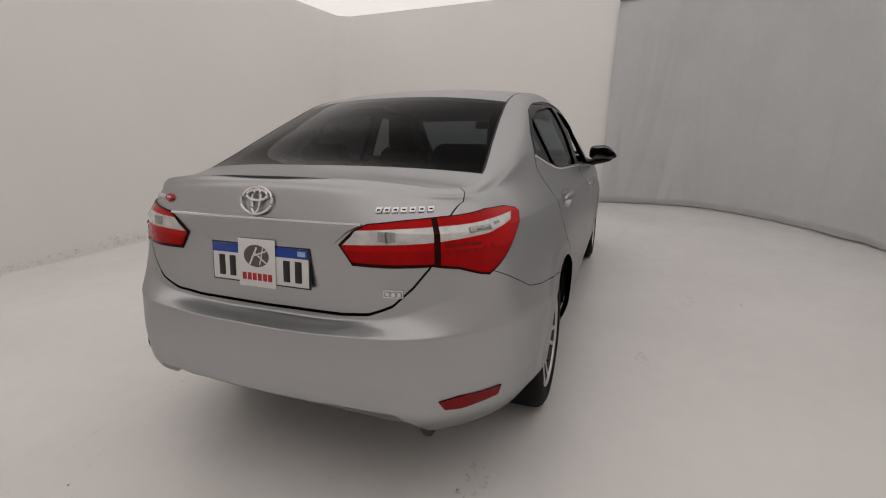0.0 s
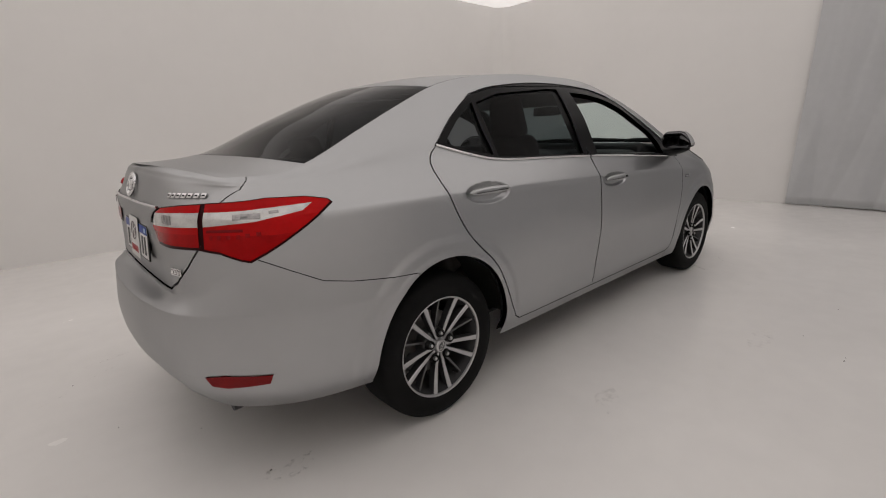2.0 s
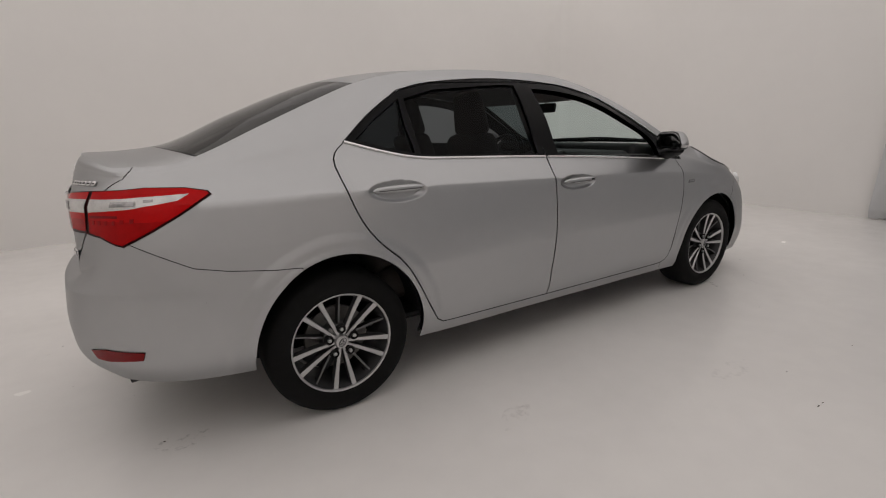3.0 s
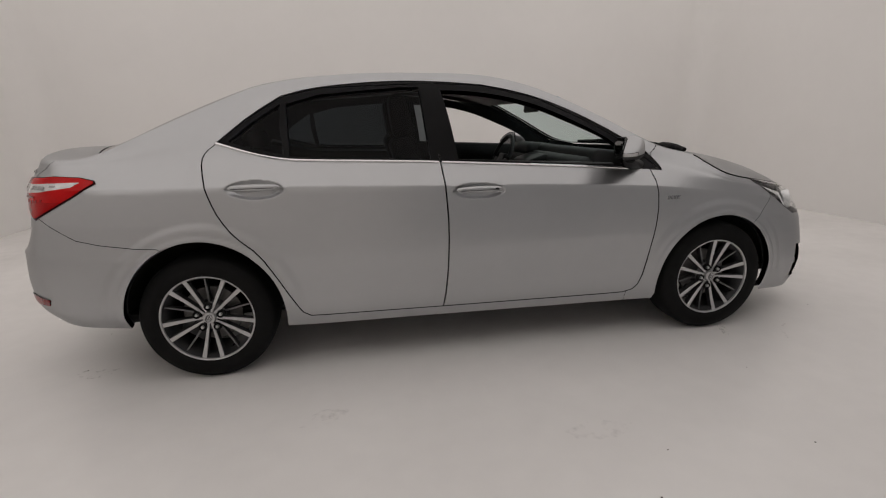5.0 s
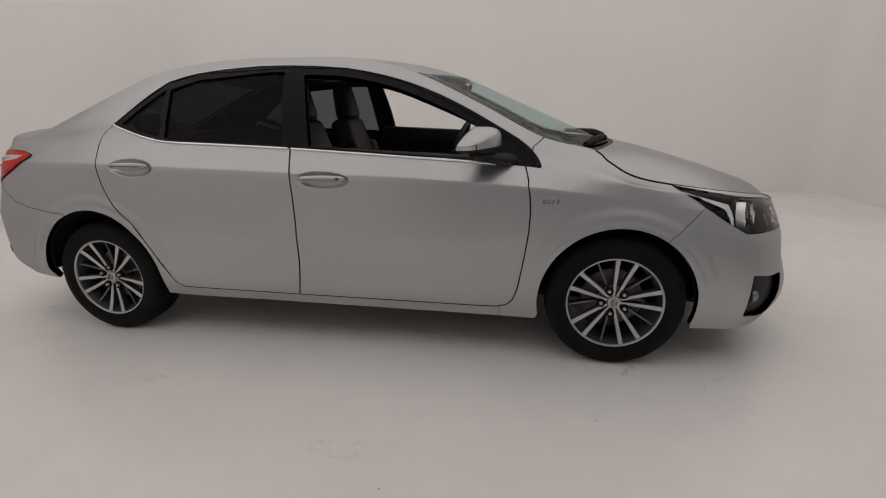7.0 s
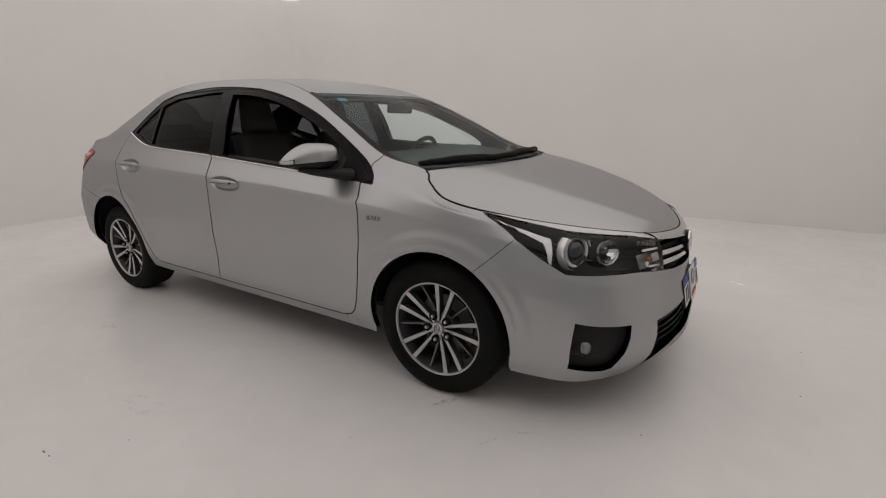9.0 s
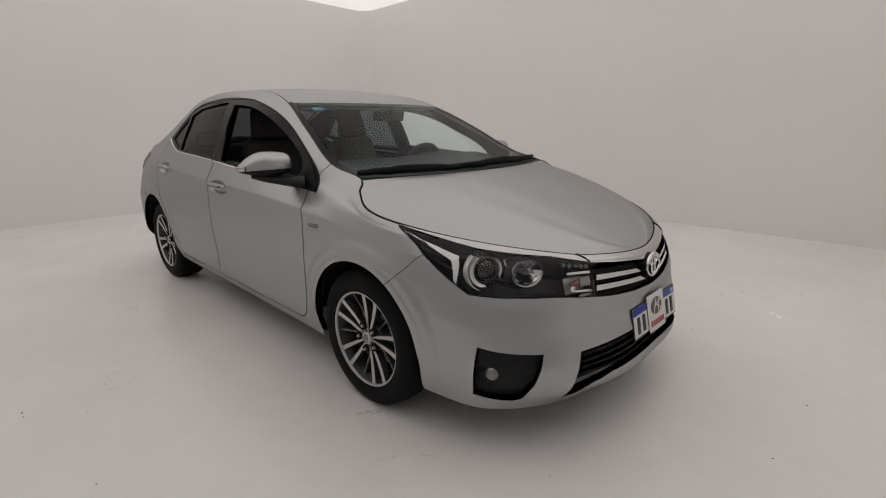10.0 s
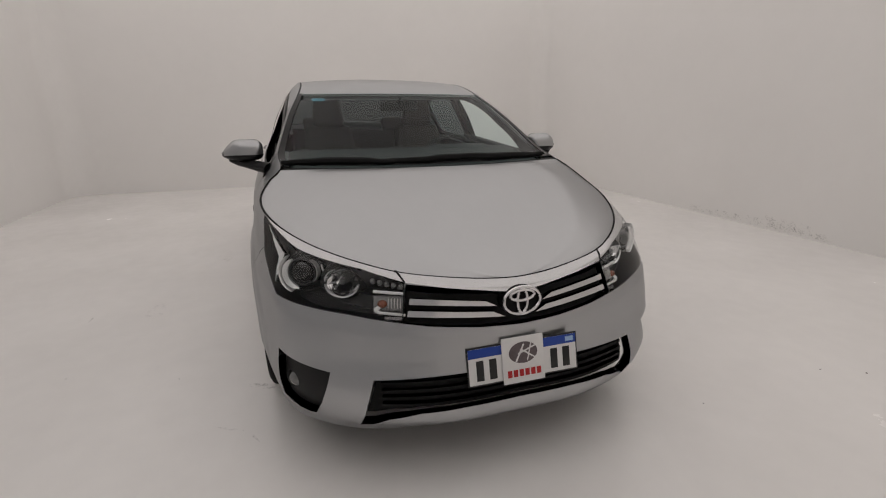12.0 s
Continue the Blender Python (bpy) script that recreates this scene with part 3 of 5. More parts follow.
rear_bumper = outline(("uv", (UE + .05, -.05)), ("uv", (uv("s", -1.5, .3)[0], -.05)), ("s", (-1.40, .62), (-1.50, .683), (-1.60, .69), (-1.75, .712), (-1.85, .735), (-1.95, .79), (-2.03, .835)), ("r", (.68, .88), (.60, .90), (.40, .80), (0, .76)), ("uv", (UE + .05, uv("r", 0, .76)[1])))
head_lamp = outline(("s", (1.55, .853), (1.62, .81), (1.70, .755), (1.80, .69), (1.89, .638)), ("f", (.745, .634), (.55, .622), (.398, .60), (.385, .66), (.374, .722), (.50, .753)), ("s", (1.86, .789), (1.72, .819), (1.62, .840)))
grille = outline(("uv", (-.05, uv("f", 0, .568)[1])), ("f", (0, .568), (.15, .573), (.30, .586), (.398, .60), (.385, .66), (.374, .719), (.25, .704), (.12, .690), (0, .676)), ("uv", (-.05, uv("f", 0, .676)[1])))
trim_strip = outline(("uv", (-.05, uv("f", 0, .676)[1])), ("f", (0, .676), (.12, .690), (.25, .704), (.372, .721), (.50, .753)), ("s", (1.86, .789), (1.72, .819), (1.62, .840), (1.55, .855), (1.53, .872)), ("uv", (uv("s", 1.50, .87)[0], VE + .05), (-.05, VE + .05)))
low_grille = outline(("uv", (-.05, uv("f", 0, .312)[1])), ("f", (0, .312), (.20, .310), (.36, .300), (.46, .275), (.505, .240), (.548, .226), (.525, .33), (.500, .415), (.30, .425), (0, .432)), ("uv", (-.05, uv("f", 0, .432)[1])))
fog = outline(("s", (1.942, .454), (1.932, .34), (1.924, .256)), ("f", (.738, .240), (.704, .238), (.684, .248), (.646, .375), (.631, .426)))
front_bumper = outline(("uv", (-.05, -.05)), ("uv", (-.05, VE + .05), (uv("f", .37, .72)[0], VE + .05)), ("f", (.372, .728), (.50, .74)), ("s", (1.86, .77), (1.70, .765), (1.60, .67), (1.52, .60)), ("uv", (uv("s", 1.5, .3)[0], -.05)))
fender = outline(("s", (.90, .932), (.83, .50), (.825, .29), (.825, .24)), ("uv", (uv("s", .825, .24)[0], -.05)), ("uv", (uv("s", 2.0, .3)[0], -.05)), ("uv", (uv("s", 2.0, .7)[0], VE + .05)), ("uv", (float(np.interp(-1.008, -TAB[:, 120, 0], TU)), VE + .05)), ("s", (.962, 1.02), (.955, .99)))
front_pane = outline(("s", (-.095, 1.026), (.33, .996), (.74, .968), (.79, .972)), ("s", *rounded([(.79, .972), (.80, 1.04), (.72, 1.105), (.58, 1.178), (.45, 1.238), (.32, 1.288), (.18, 1.326), (.05, 1.348), (-.06, 1.358), (-.155, 1.362)], 2)))
rear_pane = outline(("s", (-.235, 1.034), (-.55, 1.05), (-.80, 1.06), (-.90, 1.07), (-.91, 1.31), (-.75, 1.352), (-.35, 1.38), (-.262, 1.378)))
quarter_pane = outline(("s", (-.928, 1.075), (-1.07, 1.108), (-1.18, 1.143), (-1.07, 1.228), (-.935, 1.312)))

G = 0.0031
HANDLES = (uv("s", -1.060, .930), uv("s", -.010, .877))


def finer(cells, n, test):
    """Cells for which test holds, cut into n x n."""
    out = []
    for c in cells:
        if not test((c[0][0] + c[2][0]) / 2, (c[0][1] + c[2][1]) / 2):
            out.append(c)
            continue
        us, vs = np.linspace(c[0][0], c[2][0], n + 1), np.linspace(c[0][1], c[2][1], n + 1)
        out += [[(us[i], vs[j]), (us[i + 1], vs[j]), (us[i + 1], vs[j + 1]), (us[i], vs[j + 1])] for i in range(n) for j in range(n)]
    return out


cells = finer(grid_cells(), 4, lambda u, v: any(abs(u - hu) < .14 and abs(v - hv) < .065 for hu, hv in HANDLES))
uv_low = uv("r", 0, .418)[1]
ARCHES = [uv("s", ax, az) for ax, az in ((1.352, .36), (-1.340, .37))]
cells = finer(cells, 2, lambda u, v: any(abs(u - au) < .50 and v < av + .47 for au, av in ARCHES) and v > .03)
cells = finer(cells, 3, lambda u, v: u > UE - .85 and VK[3] - .02 < v < VK[4] + .02 or u > UE - .68 and v < uv_low + .05)
for hole in (front_arch, rear_arch):
    cells = split(cells, hole)[1]
shell_cells = [c for c in cells if c[0][1] < VK[6] - .05 and not (c[0][0] > UE - .9 and VK[3] - .04 < c[0][1] < VK[4] + .03)]
grille_cells, cells = split(cells, grille)
low_cells, cells = split(cells, low_grille)
fog_cells, cells = split(cells, fog)
for hole in (grille, low_grille, fog, head_lamp):
    shell_cells = split(shell_cells, hole)[1]
head_cells, cells = split(cells, head_lamp)
tail_cells, cells = split(cells, tail_lamp)
dlo_cells, cells = split(cells, dlo)
fd, _ = split(cells, grown(front_door, -G))
_, cells = split(cells, grown(front_door, G))
rd, _ = split(cells, grown(rear_door, -G))
_, cells = split(cells, grown(rear_door, G))
strip, cells = split(cells, trim_strip)
lid, _ = split(cells, grown(lid_line, -G))
_, cells = split(cells, grown(lid_line, G))
rb, _ = split(cells, grown(rear_bumper, -G / 2))
_, cells = split(cells, grown(rear_bumper, G / 2))
fb, _ = split(cells, grown(front_bumper, -G / 2))
_, cells = split(cells, grown(front_bumper, G / 2))
fe, _ = split(cells, grown(fender, -G / 2))
_, cells = split(cells, grown(fender, G / 2))

def step(t):
    t = np.clip(t, 0, 1)
    return t * t * (3 - 2 * t)


def form(u, v):
    """Finer shapes of the body: hollows behind the handles, swelling wheel arches, the cove below the lid, the stepped-in lower tail."""
    u, v = np.asarray(u, float), np.asarray(v, float)
    d = np.zeros(len(u))
    for hu, hv in HANDLES:
        d -= .026 * step((1 - ((u - hu) / .137) ** 2 - ((v - hv) / .044) ** 2) * 1.8)
    p = flank(u, v)
    for ax, az, r in ((1.352, .312, .36), (-1.340, .325, .372)):
        far = np.hypot(p[:, 0] - ax, p[:, 2] - az)
        d += (.008 * step((r + .100 - far) / .045) + .004 * step((r + .035 - far) / .018)) * step((p[:, 2] - .28) / .12)
    d -= .024 * step((uv_low - v) / .010) * step((u - (UE - .60) - .9 * np.clip(v, 0, .2)) / .035)
    t = (v - VK[3]) / (VK[4] - VK[3])
    d -= np.where((t > 0) & (t < 1), .008 * step((u - (UE - .72)) / .16) * t, 0)
    return d


both("front_door", fd, PAINT, car, rims=(grown(front_door, -G),), push=form)
both("rear_door", rd, PAINT, car, rims=(grown(rear_door, -G),), push=form)
both("front_fender", fe, PAINT, car, rims=(front_arch,), depth=0.025, push=form)
both("side_frame", cells, PAINT, car, "silver quarter panel, sill and roof pillars", rims=(rear_arch,), depth=0.025, push=form)
panel("front_bumper", fb, PAINT, car, rims=(grille, low_grille, fog, front_arch), depth=0.03, sides=(-1, 1), push=form)
panel("rear_bumper", rb, PAINT, car, sides=(-1, 1), push=form)
trunk = panel("trunk_lid", lid, PAINT, car, rims=(grown(lid_line, -G),), sides=(-1, 1))
panel("grille_trim", strip, SATIN, car, "satin chrome strip along the hood edge", rims=(trim_strip,), lift=.002, sides=(-1, 1))
panel("body_shell", shell_cells, GAP_BLACK, car, "black inner body", lift=-.03, sides=(-1, 1))

# upper sheets
at_top = lambda x: float(np.interp(-x, -TAB[:, 120, 0], TU))
U_COWL, U_HOOD, U_HEAD, U_BACK, U_DECK = at_top(1.195), at_top(1.238), at_top(.40), at_top(-1.105), at_top(-1.77)
hood_net = cap(0.0, U_HOOD, lambda s: 0.172 * s ** 1.3, n=44, ts=60, power=5.0, inset=.004)
across, along = np.abs(np.linspace(-1, 1, 61))[None, :], np.linspace(0, 1, 45)[:, None]
hood_net[:, :, 2] += np.sin(math.pi * along) ** .6 * (.007 * np.exp(-((across - .64) / .10) ** 2) - .004 * np.exp(-(across / .30) ** 2))
hood = sheet("hood", hood_net, PAINT, car)
trunk_top = sheet("trunk_top", cap(U_DECK + .006, UE, lambda s: -.12 * (1 - s) ** 1.2, n=36, ts=36, power=2.6, inset=.0005), PAINT, trunk)
sheet("cowl", cap(U_HOOD - .02, U_COWL, lambda s: .164 + .028 * s, n=8, ts=np.linspace(-.99, .99, 25), lift=-.007), BLACK_PLASTIC, car, "black plastic wiper cowl")
ws_bow, bw_bow = (lambda s: .19 - .02 * s), (lambda s: -.065 - .055 * s)
windshield = sheet("windshield", cap(U_COWL, U_HEAD, ws_bow, n=24, inset=.008), CLEAR, car, thick=0)
sheet("roof", cap(U_HEAD, U_BACK, lambda s: .17 * (1 - s) ** 2 - .065 * s, n=44, ts=32, power=2.5, inset=.010), PAINT, car)
rear_window = sheet("rear_window", cap(U_BACK, U_DECK, bw_bow, n=24, inset=.006), BACK_TINT, car, thick=0)


def band(name, u0, u1, bow, s0, s1, ts, lift, mat, parent, inset=.008):
    """A dark print along a pane's edge."""
    a, b = u0 + (u1 - u0) * s0, u0 + (u1 - u0) * s1
    return sheet(name, cap(a, b, lambda s: bow(s0 + (s1 - s0) * s), n=20, ts=ts, inset=inset, lift=lift), mat, parent, thick=0)


for p, u0, u1, bow, top in ((windshield, U_COWL, U_HEAD, ws_bow, .972), (rear_window, U_BACK, U_DECK, bw_bow, .985)):
    full = np.linspace(-1, 1, 25)
    if p is windshield:
        band("cowl_panel", u0, u1, bow, 0, .045, np.linspace(-.985, .985, 25), .003, BLACK_PLASTIC, p)
    else:
        band("dark_print", u0, u1, bow, 0, .03, full, -.003, GLOSS_BLACK, p)
    band("dark_print", u0, u1, bow, top, 1, full, -.003, GLOSS_BLACK, p)
    if p is rear_window:
        continue
    band("dark_print", u0, u1, bow, 0, 1, np.linspace(-1, -.965, 3), .003, GLOSS_BLACK, p)
    band("dark_print", u0, u1, bow, 0, 1, np.linspace(.965, 1, 3), .003, GLOSS_BLACK, p)
sheet("headliner", cap(U_HEAD, U_BACK, lambda s: .17 * (1 - s) ** 2 - .065 * s, n=12, ts=12, inset=.03, lift=-.035), LINER, car, "grey cloth headliner", thick=0)
for s in (-1, 1):
    for a, b in ((U_HEAD - .02, U_BACK + .01), (U_COWL, U_HEAD), (U_BACK, U_DECK)):
        bm = bmesh.new()
        E = top_edge(np.linspace(a, b, 30))
        tube(bm, [(x, s * (w - .007), z - .006) for x, w, z in E], .0065, 8)
        part("edge_moulding", bm, BLACK_PLASTIC, car)
bm = bmesh.new()
E = top_edge(np.linspace(0, U_HOOD, 60))
tube(bm, [(x, -w, z - .0015) for x, w, z in E[::-1]] + [(x, w, z - .0015) for x, w, z in E[1:]], .0045, 8)
part("hood_seal", bm, GAP_BLACK, car)

# side windows
frame_cells = dlo_cells
for hole in (front_pane, rear_pane, quarter_pane):
    frame_cells = split(frame_cells, hole)[1]
rear_glass, quarter_glass = split(dlo_cells, rear_pane)[0], split(dlo_cells, quarter_pane)[0]
both("window_frame", frame_cells, GLOSS_BLACK, car, "black door window frames and pillar", rims=(front_pane, rear_pane, quarter_pane), lift=-.003, depth=.03)
both("side_window", rear_glass, TINT, car, "dark tinted rear door glass", lift=-.012)
both("quarter_window", quarter_glass, TINT, car, "dark tinted quarter glass", lift=-.010)
liner_cells = [c for c in split(dlo_cells + cells, outline(("s", (-1.9, 1.06), (-.93, 1.055), (.2, .99), (1.06, .93), (1.06, 1.02), (.4, 1.36), (-.3, 1.44), (-1.0, 1.40), (-1.9, 1.10))))[0]]
for hole in (front_pane, rear_pane, quarter_pane):
    liner_cells = split(liner_cells, hole)[1]
both("pillar_trim", liner_cells, TRIM, car, "dark inner pillar trim", lift=-.035)
both("door_card", fd, TRIM, car, "dark inner door trim", lift=-.07)
both("door_card", rd, TRIM, car, "dark inner door trim", lift=-.07)

for s in (-1, 1):
    for x0, x1 in ((-1.232, -.197), (-.18, .80)):
        bm = bmesh.new()
        pts = []
        for x in np.linspace(x0, x1, 26):
            z = float(np.interp(x, [p[0] for p in belt_line], [p[1] for p in belt_line]))
            p = flank(*[[k] for k in uv("s", float(x), z)])[0]
            pts.append((p[0], s * (p[1] + .003), p[2] + .001))
        tube(bm, pts, .006, 8)
        part("belt_moulding", bm, CHROME, car, "bright chrome belt moulding")


def on_flank(kind, a, z, lift=0.0, side=-1):
    """A place on the flank and a frame there: x along the car's rim to the rear, y up, z outwards."""
    u, v = uv(kind, a, z)
    p, n = flank([u], [v])[0], flank_normal([u], [v])[0]
    g = Vector((1, side, 1))
    n = Vector(n) * g
    up = (Vector((0, 0, 1)) - n * n.z).normalized()
    x = up.cross(n)
    m = Matrix((x, up, n)).transposed().to_4x4()
    m.translation = Vector(p) * g + n * lift
    return m


# door handles
def handle(side, hx, hz):
    m = on_flank("s", hx, hz, 0.004, side)
    bm = bmesh.new()
    n, k = 20, 10
    rings = []
    for i in range(n + 1):
        t = -1 + 2 * i / n
        w = max(.0, 1 - abs(t) ** 7) ** .5
        rings.append([bm.verts.new(m @ Vector((t * .116, .002 + (.0150 * w + .001) * math.cos(2 * math.pi * j / k) * (1 - .25 * t * t), .004 + .008 * (1 - t * t) + (.010 * w + .001) * math.sin(2 * math.pi * j / k)))) for j in range(k)])
    for a, b in zip(rings, rings[1:]):
        for j in range(k):
            bm.faces.new((a[j], a[(j + 1) % k], b[(j + 1) % k], b[j]))
    bm.faces.new(rings[0]), bm.faces.new(rings[-1])
    h = part("door_handle", bm, PAINT, car, smooth=50)
    bm = bmesh.new()
    for x0, x1 in ((-.095, .095),):
        vs = [bm.verts.new(m @ Vector(p)) for p in ((x0, -.004, .0236), (x1, -.004, .0236), (x1, -.0015, .0240), (x0, -.0015, .0240))]
        bm.faces.new(vs)
    part("seam", bm, GAP_BLACK, h)
    if hx > -.5:
        bm = bmesh.new()
        box(bm, (.016, .007, .004), (-side * .084, .003, .0205))
        bmesh.ops.transform(bm, matrix=m, verts=bm.verts)
        part("keyhole", bm, GAP_BLACK, h, "dark key slot")


for s in (-1, 1):
    handle(s, -1.060, .935)
    handle(s, -.010, .882)

# tail lamps
clear_band = outline(("r", (.312, .924), (.37, .969), (.50, .975), (.60, .977)), ("s", (-1.97, .98), (-1.82, .982), (-1.86, .962), (-2.0, .945)), ("r", (.60, .935), (.45, .931)))
split_bar = outline(("uv", (uv("r", .608, .93)[0], .3), (uv("r", .592, .93)[0], .3), (uv("r", .592, .93)[0], VE), (uv("r", .608, .93)[0], VE)))
LW = .007
inner_lamp = grown(tail_lamp, -LW)
core, _ = split(tail_cells, inner_lamp)
_, core = split(core, split_bar)
clear_cells, red_cells = split(core, clear_band)
low_red, red_cells = split(red_cells, outline(("r", (.25, .905), (.60, .913)), ("s", (-1.97, .90), (-1.70, .90), (-1.70, .78)), ("r", (.25, .80))))
for s in (-1, 1):
    lamp = panel("tail_lamp", tail_cells, LAMP_EDGE, car, "red and clear wrap-round tail lamp", rims=(tail_lamp,), lift=.002, sides=(s,))
    panel("red_lens", red_cells, RED, lamp, lift=.005, sides=(s,))
    panel("lower_lens", low_red, MID_RED, lamp, "deeper red lower lens", lift=.005, sides=(s,))
    panel("clear_lens", clear_cells, LAMP_CLEAR, lamp, "clear lens with silver reflector", lift=.0055, sides=(s,))
    for kind, a, z, w, h, mat in (("r", .465, .954, .052, .030, LAMP_GREY), ("r", .47, .952, .018, .030, ALLOY_GREY), ("s", -2.02, .960, .085, .019, LAMP_GREY), ("s", -2.015, .958, .05, .008, ALLOY_GREY), ("s", -1.945, .967, .03, .010, LAMP_GREY), ("r", .665, .922, .12, .009, DEEP_RED),
                                   *[("r", .632 + .022 * k, .902, .012, .014, DARK_RED) for k in range(4)], *[("s", -2.03 + .028 * k, .905 + .002 * k, .014, .014, DARK_RED) for k in range(2)]):
        bm = bmesh.new()
        box(bm, (w, h, .0012), bevel=.0004)
        bmesh.ops.transform(bm, matrix=on_flank(kind, a, z, .0062 if mat not in (DEEP_RED, DARK_RED) else .0052, s), verts=bm.verts)
        part("reflector", bm, mat, lamp)
    # rear bumper reflector
    pts = outline(("r", (.625, .45), (.68, .458)), ("s", (-2.04, .452), (-2.05, .422)), ("r", (.68, .412), (.64, .418)))
    ref, _ = split(grid_cells(UE - 1.3, UE, .1, .45, .02), pts)
    panel("bumper_reflector", ref, DEEP_RED, car, "dark red bumper reflector", rims=(pts,), lift=.004, sides=(s,))

# garnish across the trunk lid
gar = outline(("uv", (UE + .05, uv("r", 0, .990)[1]), (UE + .05, uv("r", 0, .945)[1])), ("r", (.0, .945), (.15, .941), (.293, .929), (.338, .962), (.386, .986), (.15, .989), (0, .990)))
garnish, _ = split(grid_cells(UE - .6, UE, uv("r", 0, .9)[1], uv("r", 0, 1.03)[1], .02), gar)
panel("lid_garnish", garnish, PAINT, trunk, rims=(gar,), lift=.006, depth=.008, sides=(-1, 1))
bm = bmesh.new()
edge = [on_flank("r", a, float(np.interp(a, (.0, .15, .386), (.990, .989, .986))), .009).translation for a in np.linspace(.384, .004, 24)]
tube(bm, edge + [p * Vector((1, -1, 1)) for p in edge[::-1]], .0048, 8)
part("garnish_edge", bm, CHROME, trunk, "thin bright strip")

# head lamps
lamp_bar = outline(("s", (1.575, .842), (1.70, .803), (1.80, .772), (1.817, .768), (1.830, .735), (1.838, .665), (1.824, .685), (1.808, .732), (1.795, .752), (1.70, .793)))
bar_cells, _ = split(head_cells, lamp_bar)


def lamp_frame(place, s):
    """A frame that faces forwards and outwards: x to the car's middle on the near lamp, y up, z out."""
    face = Vector((.87, s * .42, .12)).normalized()
    x = Vector((0, 1, 0)) - face * face.y
    x.normalize()
    m = Matrix((x, face.cross(x), face)).transposed().to_4x4()
    m.translation = Vector((place[0], s * place[1], place[2]))
    return m


def crescent(m, s, a0, a1, r0, r1, name, mat, parent, label="", z=0.0, deep=.03, seg=22):
    """Part of a ring; angles count from the car's middle over the top on the near lamp."""
    if s > 0:
        a0, a1 = 180 - a1, 180 - a0
    bm = bmesh.new()
    rows = []
    for k in range(seg + 1):
        t = k / seg
        a = radians(a0 + (a1 - a0) * t)
        w = math.sin(math.pi * min(max(t, .04), .96)) ** .45 if a1 - a0 < 300 else 1
        inner, outer = r0, r0 + (r1 - r0) * w
        rows.append([bm.verts.new(m @ Vector((r * math.cos(a), r * math.sin(a), h))) for r, h in ((inner, z - deep), (inner, z - .003), (inner * .75 + outer * .25, z), (outer, z + .004), (outer + .001, z - deep))])
    for p, q in zip(rows, rows[1:]):
        for j in range(4):
            bm.faces.new((p[j], p[j + 1], q[j + 1], q[j]))
    return part(name, bm, mat, parent, label, smooth=40)


